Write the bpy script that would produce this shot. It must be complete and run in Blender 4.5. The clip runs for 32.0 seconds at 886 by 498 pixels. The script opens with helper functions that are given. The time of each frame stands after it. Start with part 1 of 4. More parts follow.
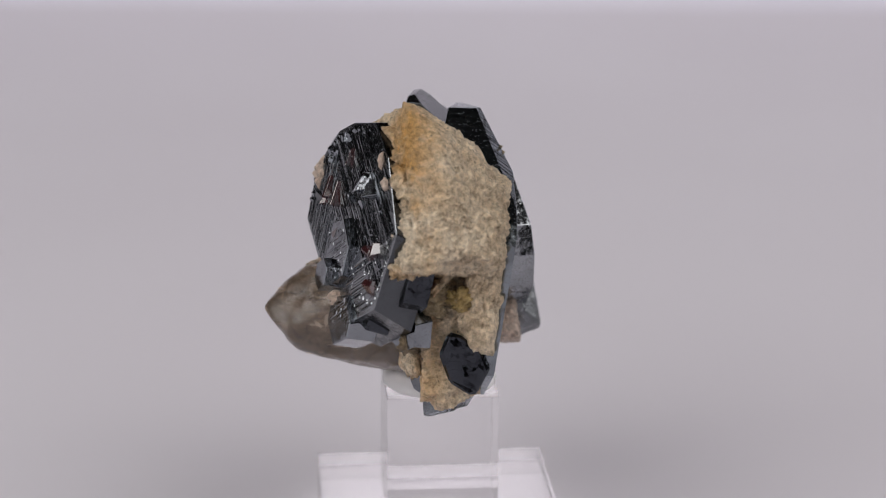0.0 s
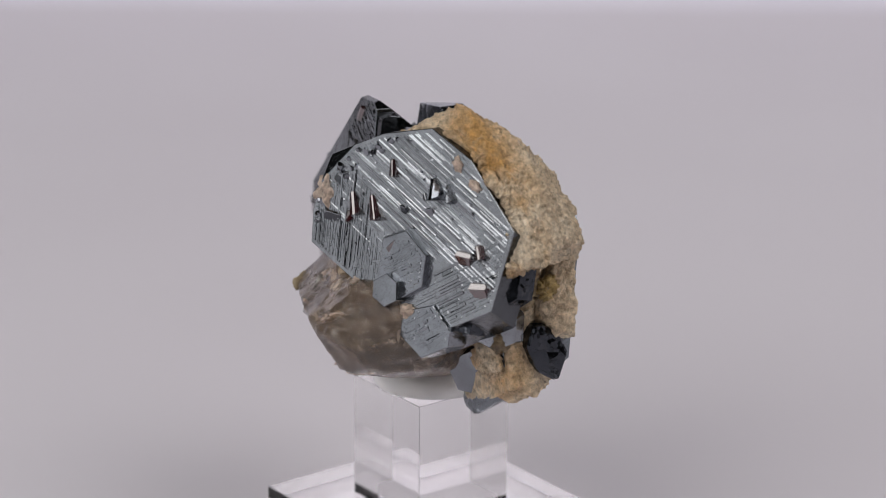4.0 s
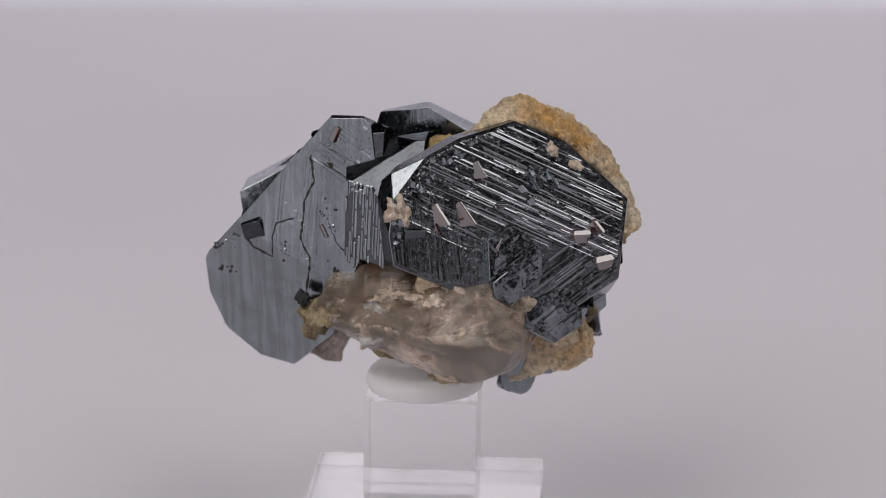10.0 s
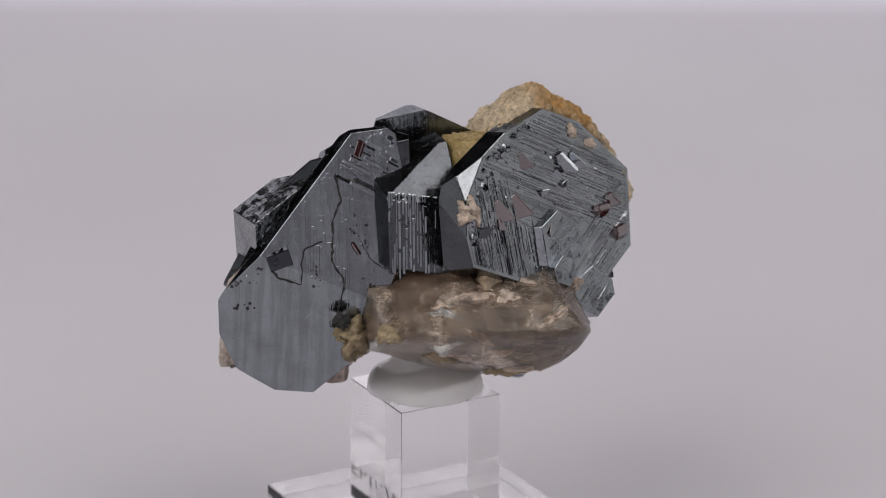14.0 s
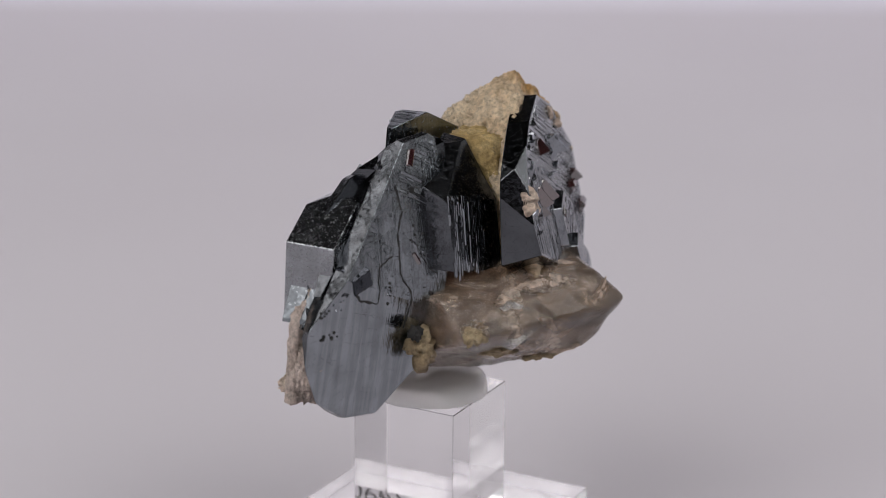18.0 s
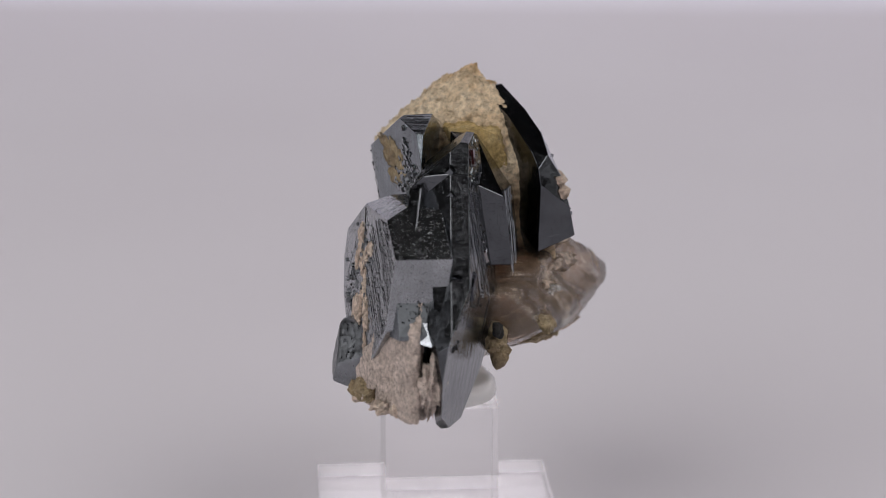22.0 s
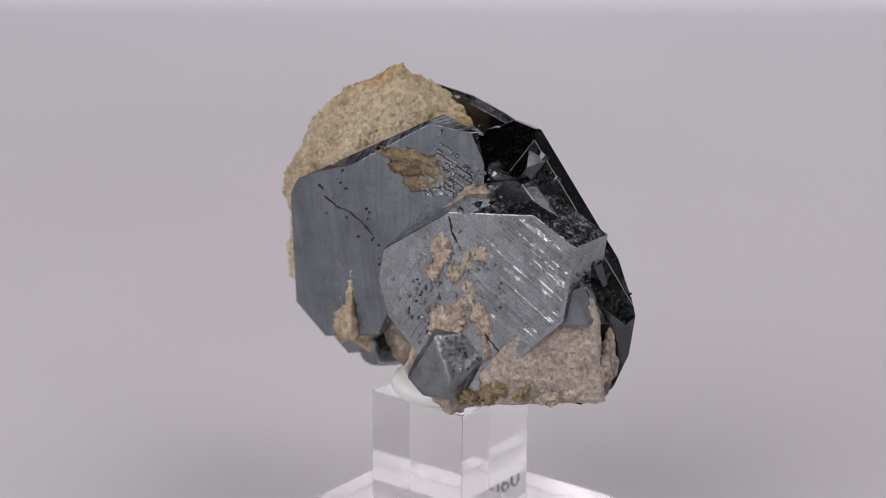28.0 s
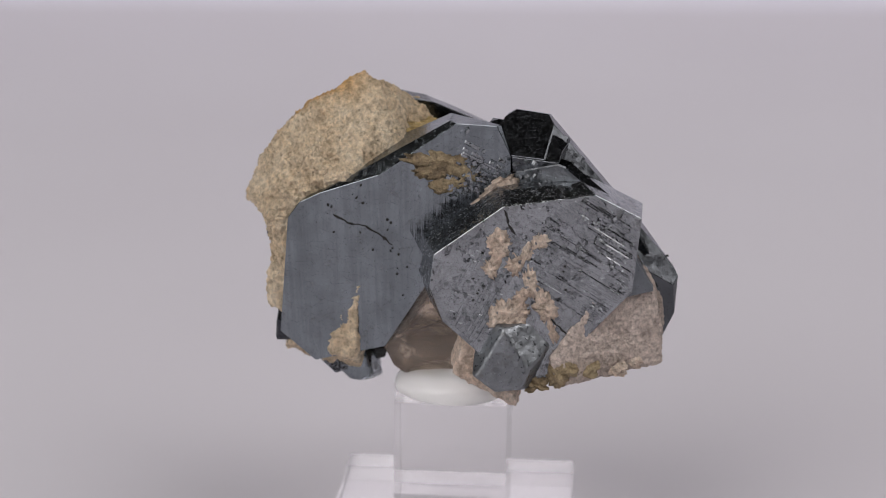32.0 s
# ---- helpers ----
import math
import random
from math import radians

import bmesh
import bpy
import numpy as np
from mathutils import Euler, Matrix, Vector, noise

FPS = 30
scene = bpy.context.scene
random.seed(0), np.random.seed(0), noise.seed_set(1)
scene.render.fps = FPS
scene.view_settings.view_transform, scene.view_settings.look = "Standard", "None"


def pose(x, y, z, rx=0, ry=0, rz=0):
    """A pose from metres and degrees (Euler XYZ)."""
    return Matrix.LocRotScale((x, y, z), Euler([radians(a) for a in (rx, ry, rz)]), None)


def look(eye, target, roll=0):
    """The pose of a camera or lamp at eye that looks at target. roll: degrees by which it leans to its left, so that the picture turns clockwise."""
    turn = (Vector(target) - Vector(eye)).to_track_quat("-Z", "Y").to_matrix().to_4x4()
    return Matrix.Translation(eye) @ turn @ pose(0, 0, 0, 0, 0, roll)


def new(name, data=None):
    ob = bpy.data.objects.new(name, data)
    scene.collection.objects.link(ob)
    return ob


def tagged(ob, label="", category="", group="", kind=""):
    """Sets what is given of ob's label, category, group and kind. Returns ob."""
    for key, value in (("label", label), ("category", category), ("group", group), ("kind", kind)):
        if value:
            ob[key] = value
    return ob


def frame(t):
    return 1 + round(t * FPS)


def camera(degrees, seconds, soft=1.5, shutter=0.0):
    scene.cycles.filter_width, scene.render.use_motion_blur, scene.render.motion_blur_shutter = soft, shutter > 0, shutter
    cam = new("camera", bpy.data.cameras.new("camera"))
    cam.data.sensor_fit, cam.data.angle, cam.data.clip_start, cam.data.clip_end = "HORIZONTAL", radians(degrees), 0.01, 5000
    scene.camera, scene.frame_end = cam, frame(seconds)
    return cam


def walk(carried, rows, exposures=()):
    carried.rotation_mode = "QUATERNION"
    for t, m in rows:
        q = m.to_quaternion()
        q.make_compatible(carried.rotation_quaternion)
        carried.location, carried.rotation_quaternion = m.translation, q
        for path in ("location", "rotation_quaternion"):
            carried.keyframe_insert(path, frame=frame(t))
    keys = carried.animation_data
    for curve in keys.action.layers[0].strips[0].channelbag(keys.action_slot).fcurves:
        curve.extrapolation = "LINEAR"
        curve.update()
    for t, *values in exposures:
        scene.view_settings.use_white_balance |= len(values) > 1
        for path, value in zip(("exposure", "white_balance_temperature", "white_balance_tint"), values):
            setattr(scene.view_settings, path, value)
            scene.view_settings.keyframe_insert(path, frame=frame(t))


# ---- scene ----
# Units of the plan are millimetres in the turntable's space; LIFT is the floor below its zero.
LIFT = 3.6
MM = 0.001
TURN = 8.15          # degrees a second
REACH, TILT = 0.256, radians(17.63)
EYE = (0.0, -REACH * math.cos(TILT), 0.0346 + REACH * math.sin(TILT))
AIM = (0.00137 * REACH, 0.0, 0.0346)

cam = camera(21.0, 32.0, soft=0.8)
walk(cam, [(0, look(EYE, AIM, 0.35)), (32, look(EYE, AIM, 0.35))], exposures=[(0, 0.0), (32, 0.0)])
cam.data.dof.use_dof = True
cam.data.dof.focus_distance = 0.247
cam.data.dof.aperture_fstop = 26.0

# ---- light ----
world = bpy.data.worlds.new("world")
scene.world = world
world.use_nodes = True
world.node_tree.nodes["Background"].inputs["Color"].default_value = (0.85, 0.9, 1.0, 1)
world.node_tree.nodes["Background"].inputs["Strength"].default_value = 0.02


def softbox(name, eye, target, sx, sy, watts, colour):
    data = bpy.data.lights.new(name, "AREA")
    data.shape, data.size, data.size_y, data.energy, data.color = "RECTANGLE", sx, sy, watts, colour
    ob = new(name, data)
    ob.matrix_world = look(eye, target)
    return ob


softbox("lamp_left", (-0.42, -0.36, 0.58), (0, 0.06, 0.03), 0.64, 0.64, 3.65, (1.0, 0.97, 0.95))
softbox("lamp_right", (0.44, -0.22, 0.62), (0, 0.06, 0.03), 0.60, 0.60, 2.85, (1.0, 0.97, 0.96))
softbox("panel_left", (-0.575, -0.455, 0.22), (-0.01, 0.0, 0.06), 1.26, 0.46, 1.215, (0.98, 0.98, 1.0))
softbox("panel_right", (0.70, 0.16, 0.20), (0, 0, 0.04), 0.62, 0.38, 0.42, (1.0, 0.98, 0.98))


# ---- materials ----
def material(name):
    m = bpy.data.materials.new(name)
    m.use_nodes = True
    nt = m.node_tree
    return m, nt, nt.nodes["Principled BSDF"]


def node(nt, kind, **inputs):
    n = nt.nodes.new(kind)
    for key, value in inputs.items():
        n.inputs[key].default_value = value
    return n


def coords(nt, scale=(1, 1, 1), rot=(0, 0, 0)):
    tc = nt.nodes.new("ShaderNodeTexCoord")
    mp = nt.nodes.new("ShaderNodeMapping")
    mp.inputs["Scale"].default_value = scale
    mp.inputs["Rotation"].default_value = rot
    nt.links.new(tc.outputs["Object"], mp.inputs["Vector"])
    return mp.outputs["Vector"]


def noise_tex(nt, vec, scale, detail=4.0, rough=0.55):
    n = node(nt, "ShaderNodeTexNoise", Scale=scale, Detail=detail, Roughness=rough)
    nt.links.new(vec, n.inputs["Vector"])
    return n.outputs["Fac"]


def ramp(nt, fac, stops):
    r = nt.nodes.new("ShaderNodeValToRGB")
    while len(r.color_ramp.elements) < len(stops):
        r.color_ramp.elements.new(0.5)
    for e, (p, c) in zip(r.color_ramp.elements, stops):
        e.position, e.color = p, (*c, 1) if len(c) == 3 else c
    nt.links.new(fac, r.inputs["Fac"])
    return r.outputs["Color"]


def mix(nt, fac, a, b):
    m = nt.nodes.new("ShaderNodeMix")
    m.data_type = "RGBA"
    for sock, v in ((m.inputs[0], fac), (m.inputs[6], a), (m.inputs[7], b)):
        if isinstance(v, bpy.types.NodeSocket):
            nt.links.new(v, sock)
        elif isinstance(v, tuple):
            sock.default_value = (*v, 1)
        else:
            sock.default_value = v
    return m.outputs[2]


def bump(nt, bsdf, height, strength, distance):
    b = node(nt, "ShaderNodeBump", Strength=strength, Distance=distance)
    nt.links.new(height, b.inputs["Height"])
    old = bsdf.inputs["Normal"].links
    if old:
        nt.links.new(old[0].from_socket, b.inputs["Normal"])
    nt.links.new(b.outputs["Normal"], bsdf.inputs["Normal"])


def hematite(name, tone=(0.27, 0.285, 0.31), gloss=0.16, mosaic=0.05, cell=900, rib=0.0, rib_turn=0.0, rib_scale=1100, stain=0.0, rib_tone=0.5):
    """Steel-grey metallic crystal face: a mosaic of slightly tilted cells, fine ribs, pits and dull stains."""
    m, nt, b = material(name)
    b.inputs["Metallic"].default_value = 1.0
    vec = coords(nt)
    big = noise_tex(nt, vec, 260, 4)
    fine = noise_tex(nt, vec, 2600, 4)
    dark = tuple(c * 0.72 for c in tone)
    col = ramp(nt, big, [(0.3, dark), (0.58, tone)])
    rough = ramp(nt, fine, [(0.35, (gloss * 0.6,) * 3), (0.75, (gloss * 1.7,) * 3)])
    if stain:
        spots = ramp(nt, noise_tex(nt, vec, 620, 6, 0.7), [(0.56, (0, 0, 0)), (0.68, (stain,) * 3)])
        col = mix(nt, spots, col, (0.10, 0.085, 0.075))
        rough = mix(nt, spots, rough, (0.55, 0.55, 0.55))
    if rib:
        v2 = coords(nt, (70, rib_scale, 70), (radians(rib_turn), 0, 0))
        ln = noise_tex(nt, v2, 1.0, 3, 0.65)
        col = mix(nt, ramp(nt, ln, [(0.42, (rib_tone,) * 3), (0.56, (0, 0, 0))]), col, tuple(c * 0.55 for c in tone))
        bump(nt, b, ln, rib, 0.0005)
    nt.links.new(col, b.inputs["Base Color"])
    nt.links.new(rough, b.inputs["Roughness"])
    bump(nt, b, fine, 0.06, 0.0001)
    for k, (size, amount) in enumerate(((cell, mosaic), (cell * 3.1, mosaic * 0.8))):
        vor = node(nt, "ShaderNodeTexVoronoi", Scale=size)
        nt.links.new(vec, vor.inputs["Vector"])
        lean = nt.nodes.new("ShaderNodeVectorMath")
        lean.operation = "SUBTRACT"
        nt.links.new(vor.outputs["Color"], lean.inputs[0])
        lean.inputs[1].default_value = (0.5, 0.5, 0.5)
        away = nt.nodes.new("ShaderNodeVectorMath")
        away.operation = "SUBTRACT"
        nt.links.new(vec, away.inputs[0])
        nt.links.new(vor.outputs["Position"], away.inputs[1])
        dot = nt.nodes.new("ShaderNodeVectorMath")
        dot.operation = "DOT_PRODUCT"
        nt.links.new(lean.outputs[0], dot.inputs[0])
        nt.links.new(away.outputs[0], dot.inputs[1])
        bump(nt, b, dot.outputs["Value"], 1.0, amount * 2)
    return m


def node_math(nt, op, a, b, c=0.0):
    n = nt.nodes.new("ShaderNodeMath")
    n.operation = op
    for sock, v in zip(n.inputs, (a, b, c)):
        if isinstance(v, bpy.types.NodeSocket):
            nt.links.new(v, sock)
        else:
            sock.default_value = v
    return n.outputs[0]


def rocky(name, light, mid, dark, rust=None, grain=1500, relief=0.0006, speck=(0.25, 0.2, 0.14)):
    """Granular matrix with stains and dark specks."""
    m, nt, b = material(name)
    vec = coords(nt)
    n1 = noise_tex(nt, vec, grain * 0.22, 6, 0.65)
    n2 = noise_tex(nt, vec, grain, 5, 0.7)
    col = ramp(nt, n1, [(0.28, dark), (0.47, mid), (0.66, light)])
    if rust:
        stain = noise_tex(nt, vec, 120, 4, 0.6)
        fac = ramp(nt, stain, [(0.37, (0, 0, 0)), (0.52, (0.95, 0.95, 0.95))])
        sep = nt.nodes.new("ShaderNodeSeparateXYZ")
        nt.links.new(vec, sep.inputs[0])
        side = node_math(nt, "MULTIPLY", ramp(nt, node_math(nt, "MULTIPLY_ADD", sep.outputs["X"], 60.0, 0.5), [(0.32, (1, 1, 1)), (0.56, (0.06, 0.06, 0.06))]),
                         ramp(nt, node_math(nt, "MULTIPLY_ADD", sep.outputs["Y"], 60.0, 1.0), [(0.36, (1, 1, 1)), (0.56, (0.15, 0.15, 0.15))]))
        col = mix(nt, node_math(nt, "MULTIPLY", fac, side), col, rust)
    vor = node(nt, "ShaderNodeTexVoronoi", Scale=grain * 0.55)
    nt.links.new(vec, vor.inputs["Vector"])
    spots = ramp(nt, vor.outputs["Distance"], [(0.08, (0.6, 0.6, 0.6)), (0.16, (0, 0, 0))])
    col = mix(nt, spots, col, speck)
    tint = ramp(nt, n2, [(0.3, (0.46, 0.45, 0.43)), (0.64, (1.24, 1.24, 1.24))])
    mul = nt.nodes.new("ShaderNodeMix")
    mul.data_type, mul.blend_type = "RGBA", "MULTIPLY"
    mul.inputs[0].default_value = 1.0
    nt.links.new(col, mul.inputs[6])
    nt.links.new(tint, mul.inputs[7])
    nt.links.new(mul.outputs[2], b.inputs["Base Color"])
    nt.links.new(ramp(nt, n2, [(0.35, (0.75,) * 3), (0.7, (0.32,) * 3)]), b.inputs["Roughness"])
    bump(nt, b, n2, 1.0, relief * 1.4)
    bump(nt, b, n1, 0.6, relief * 2)
    return m


def quartz_glass(name, body, cloud, clear):
    """Smoky quartz: glass with a brown body, milky veils and fine healed cracks."""
    m, nt, b = material(name)
    vec = coords(nt)
    v1 = noise_tex(nt, vec, 190, 7, 0.7)
    v2 = noise_tex(nt, vec, 800, 5, 0.75)
    v3 = noise_tex(nt, coords(nt, (1, 1, 2.4), (0.5, 0.3, 0.2)), 420, 4, 0.6)
    deep = tuple(c * 0.55 for c in body)
    base = mix(nt, ramp(nt, v3, [(0.38, (1, 1, 1)), (0.60, (0, 0, 0))]), body, deep)
    nt.links.new(mix(nt, ramp(nt, v1, [(0.55, (0, 0, 0)), (0.72, (1, 1, 1))]), base, cloud), b.inputs["Base Color"])
    b.inputs["IOR"].default_value = 1.54
    nt.links.new(ramp(nt, v1, [(0.52, (clear,) * 3), (0.72, (clear * 0.35,) * 3)]), b.inputs["Transmission Weight"])
    nt.links.new(ramp(nt, v2, [(0.3, (0.03,) * 3), (0.8, (0.22,) * 3)]), b.inputs["Roughness"])
    bump(nt, b, v2, 0.25, 0.0004)
    bump(nt, b, v3, 0.35, 0.0010)
    return m


HEM_F = hematite("hematite_front", gloss=0.19, tone=(0.30, 0.315, 0.335), mosaic=0.006, cell=800)
HEM = hematite("hematite_plain", gloss=0.12, mosaic=0.03)
HEM_L = hematite("hematite_fine_lines", gloss=0.17, tone=(0.29, 0.312, 0.336), mosaic=0.012, cell=300, rib=0.16, rib_scale=1300, rib_tone=0.5)
HEM_B = hematite("hematite_smooth_back", gloss=0.19, tone=(0.25, 0.275, 0.30), mosaic=0.03, cell=420, rib=0.14, rib_scale=1700, rib_tone=0.35, stain=0.25)
HEM_ROUGH = hematite("hematite_broken", gloss=0.40, tone=(0.25, 0.262, 0.28), mosaic=0.09, cell=900, stain=0.35)
HEM_P = hematite("hematite_striated_back", gloss=0.20, tone=(0.34, 0.355, 0.375), mosaic=0.10, cell=1100, stain=0.3)
# darkened hematite: the reflection of a dark room is put into its tone
HEM_RIM = hematite("hematite_dark_toned_rim", gloss=0.16, tone=(0.10, 0.105, 0.115), mosaic=0.022, stain=0.1)
HEM_STEP = hematite("hematite_dull_step", gloss=0.42, tone=(0.20, 0.215, 0.235), mosaic=0.015, cell=420)
# near-black hematite: shade of hollows and dark reflections put into the tone
HEM_SHADE = hematite("hematite_shade_tone", tone=(0.06, 0.064, 0.075), gloss=0.16, mosaic=0.15, cell=700)
RUTILE, nt, b = material("rutile_red")
nt.links.new(ramp(nt, noise_tex(nt, coords(nt), 900, 3), [(0.3, (0.022, 0.009, 0.010)), (0.7, (0.065, 0.018, 0.019))]), b.inputs["Base Color"])
b.inputs["IOR"].default_value = 2.6
b.inputs["Roughness"].default_value = 0.06
MATRIX = rocky("beige_matrix", (0.90, 0.77, 0.59), (0.77, 0.62, 0.44), (0.45, 0.33, 0.21), rust=(0.62, 0.34, 0.10))
PALE = rocky("pale_matrix", (0.80, 0.68, 0.58), (0.70, 0.55, 0.45), (0.50, 0.37, 0.29))
FELDSPAR = rocky("feldspar_pinkish", (0.78, 0.66, 0.60), (0.64, 0.53, 0.47), (0.43, 0.35, 0.31), grain=1900)
GOLDEN = rocky("golden_matrix", (0.66, 0.51, 0.27), (0.52, 0.37, 0.15), (0.26, 0.17, 0.06))
OCHRE = rocky("ochre_crust", (0.50, 0.40, 0.25), (0.35, 0.26, 0.15), (0.17, 0.12, 0.075))
SMOKY = quartz_glass("smoky_quartz", (0.66, 0.51, 0.39), (0.82, 0.69, 0.58), 0.84)

# paler quartz whose colour imitates a bright reflection
BRIGHT_FACET = quartz_glass("quartz_bright_reflection", (0.84, 0.80, 0.76), (0.90, 0.87, 0.84), 0.75)

PAPER, nt, b = material("white_paper")
pv = coords(nt)
nt.links.new(ramp(nt, noise_tex(nt, pv, 6, 2), [(0.35, (0.655, 0.625, 0.675)), (0.7, (0.695, 0.67, 0.72))]), b.inputs["Base Color"])
b.inputs["Roughness"].default_value = 0.75
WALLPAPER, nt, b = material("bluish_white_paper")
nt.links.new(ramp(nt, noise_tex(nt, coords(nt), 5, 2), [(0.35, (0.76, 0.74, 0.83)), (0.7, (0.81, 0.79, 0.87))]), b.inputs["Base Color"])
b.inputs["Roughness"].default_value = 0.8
DARKWALL, nt, b = material("dark_wall")
nt.links.new(ramp(nt, noise_tex(nt, coords(nt), 3, 3), [(0.3, (0.018, 0.018, 0.02)), (0.7, (0.03, 0.03, 0.032))]), b.inputs["Base Color"])
b.inputs["Roughness"].default_value = 0.8
ACRYLIC, nt, b = material("clear_acrylic")
b.inputs["Base Color"].default_value = (0.985, 0.98, 0.985, 1)
b.inputs["Transmission Weight"].default_value = 1.0
b.inputs["IOR"].default_value = 1.49
nt.links.new(ramp(nt, noise_tex(nt, coords(nt), 300, 3), [(0.4, (0.0,) * 3), (0.8, (0.05,) * 3)]), b.inputs["Roughness"])
PUTTY, nt, b = material("clear_silicone")
b.inputs["Base Color"].default_value = (0.95, 0.94, 0.93, 1)
b.inputs["Transmission Weight"].default_value = 0.45
b.inputs["Subsurface Weight"].default_value = 0.55
b.inputs["Subsurface Radius"].default_value = (1.0, 1.0, 1.0)
b.inputs["Subsurface Scale"].default_value = 0.004
b.inputs["IOR"].default_value = 1.41
nt.links.new(ramp(nt, noise_tex(nt, coords(nt), 220, 4), [(0.3, (0.03,) * 3), (0.8, (0.10,) * 3)]), b.inputs["Roughness"])
INK, nt, b = material("grey_ink")
b.inputs["Base Color"].default_value = (0.03, 0.028, 0.03, 1)
b.inputs["Roughness"].default_value = 0.6


# ---- builders ----
def link_mesh(name, bm, mat, parent=None, label="", smooth=False):
    me = bpy.data.meshes.new(name)
    bm.normal_update()
    bm.to_mesh(me)
    bm.free()
    me.materials.append(mat)
    if smooth:
        me.polygons.foreach_set("use_smooth", [True] * len(me.polygons))
    ob = new(name, me)
    if parent:
        ob.parent = parent
    if label:
        tagged(ob, label)
    return ob


def part(name, bm, mat, parent, label="", smooth=False):
    return link_mesh(name, bm, mat, parent, label, smooth)


BASE = Vector((0, 0, 19.0))      # where the specimen touches its pad


def axes(normal):
    n = Vector(normal).normalized()
    u = Vector((0, 0, 1)).cross(n).normalized()
    return n, u, n.cross(u)


SWING = [0.0]     # degrees by which the following pieces are turned about the upright axis


def to_metres(bm):
    m = Matrix.Rotation(radians(SWING[0]), 3, "Z")
    for v in bm.verts:
        v.co = (m @ v.co - BASE) * MM


def cut_box(centre, planes, size=60):
    """A box cut down by planes (point, outward normal)."""
    bm = bmesh.new()
    bmesh.ops.create_cube(bm, size=size, matrix=Matrix.Translation(centre))
    for p, n in planes:
        geom = bm.verts[:] + bm.edges[:] + bm.faces[:]
        bmesh.ops.bisect_plane(bm, geom=geom, dist=1e-5, plane_co=p, plane_no=n, clear_outer=True)
        edges = [e for e in bm.edges if e.is_boundary]
        if edges:
            bmesh.ops.holes_fill(bm, edges=edges, sides=0)
    bmesh.ops.remove_doubles(bm, verts=bm.verts, dist=1e-4)
    return bm


def crystal(name, parent, mat, centre, normal, thick, facets, label="", bevel=0.06, wobble=0.0, seed=1, rim=None, rim_at=0.9):
    """A tabular crystal: its front face through centre; each facet (azimuth, distance, tilt[, depth]) cuts its rim.
    Azimuth counts from the level axis of the face, tilt turns the facet towards the front."""
    c = Vector(centre)
    n, u, v = axes(normal)
    planes = [(c, n), (c - n * thick, -n)]
    for az, d, tilt, *depth in facets:
        a, t = radians(az), radians(tilt)
        w = u * math.cos(a) + v * math.sin(a)
        planes.append((c + w * d - n * (depth[0] if depth else 0.0), w * math.cos(t) + n * math.sin(t)))
    bm = cut_box(c - n * thick / 2, planes)
    if bevel:
        bmesh.ops.bevel(bm, geom=bm.edges[:], offset=bevel, segments=1, affect="EDGES", clamp_overlap=True)
    if wobble:
        rough_up(bm, wobble, seed)
    # side faces get the rim material, darkened in place of dark reflections
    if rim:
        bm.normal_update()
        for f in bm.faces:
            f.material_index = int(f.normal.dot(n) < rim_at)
    to_metres(bm)
    ob = part(name, bm, mat, parent, label)
    if rim:
        ob.data.materials.append(rim)
    return ob


def rough_up(bm, amount, seed):
    off = Vector((seed * 7.3, seed * 3.1, seed * 1.7))
    for v in bm.verts:
        v.co += noise.noise_vector(v.co * 0.9 + off) * amount


def rock(name, parent, mat, centre, planes, label="", rough=0.5, detail=5, seed=1, sugar=1.0, sharp=30):
    """A lump bounded by planes (point, normal), with softened edges and a broken surface."""
    c = Vector(centre)
    ns = [(Vector(n).normalized(), max((Vector(p) - c).dot(Vector(n).normalized()), 0.2)) for p, n in planes]
    bm = bmesh.new()
    bmesh.ops.create_icosphere(bm, subdivisions=detail, radius=1.0)
    off = Vector((seed * 5.7, seed * 2.3, seed * 9.1))
    for v in bm.verts:
        w = v.co.normalized()
        acc = 0.0
        for n, d in ns:
            k = w.dot(n)
            if k > 0.02:
                acc += (k / d) ** sharp
        r = acc ** (-1 / sharp) * 1.03 if acc > 0 else 12.0
        r = min(r, 26.0)
        p = w * r
        f = noise.fractal(p * 0.35 + off, 0.9, 2.1, 6) * 0.9 + noise.fractal(p * 1.3 + off, 0.8, 2.2, 4) * 0.35
        v.co = c + p + w * (f * rough + (noise.noise(p * 2.6 + off) * 0.16 + noise.noise(p * 5.5 + off) * 0.10 + abs(noise.noise(p * 9.0 + off)) * 0.06) * sugar)
    to_metres(bm)
    return part(name, bm, mat, parent, label, smooth=True)


def facing(centre, rows):
    """Planes round a centre, each from its bearing, its rise and its distance."""
    c = Vector(centre)
    out = []
    for bearing, rise, d in rows:
        a, e = radians(bearing), radians(rise)
        n = Vector((math.cos(a) * math.cos(e), math.sin(a) * math.cos(e), math.sin(e)))
        out.append((c + n * d, n))
    return out


def box(name, mat, lo, hi, parent=None, label="", bevel=0.0, segs=2):
    bm = bmesh.new()
    bmesh.ops.create_cube(bm, size=1)
    lo, hi = Vector(lo), Vector(hi)
    for v in bm.verts:
        v.co = Vector(((lo + hi) / 2)[i] + v.co[i] * (hi - lo)[i] for i in range(3))
    if bevel:
        bmesh.ops.bevel(bm, geom=bm.edges[:], offset=bevel, segments=segs, affect="EDGES", profile=0.5)
    return link_mesh(name, bm, mat, parent, label)


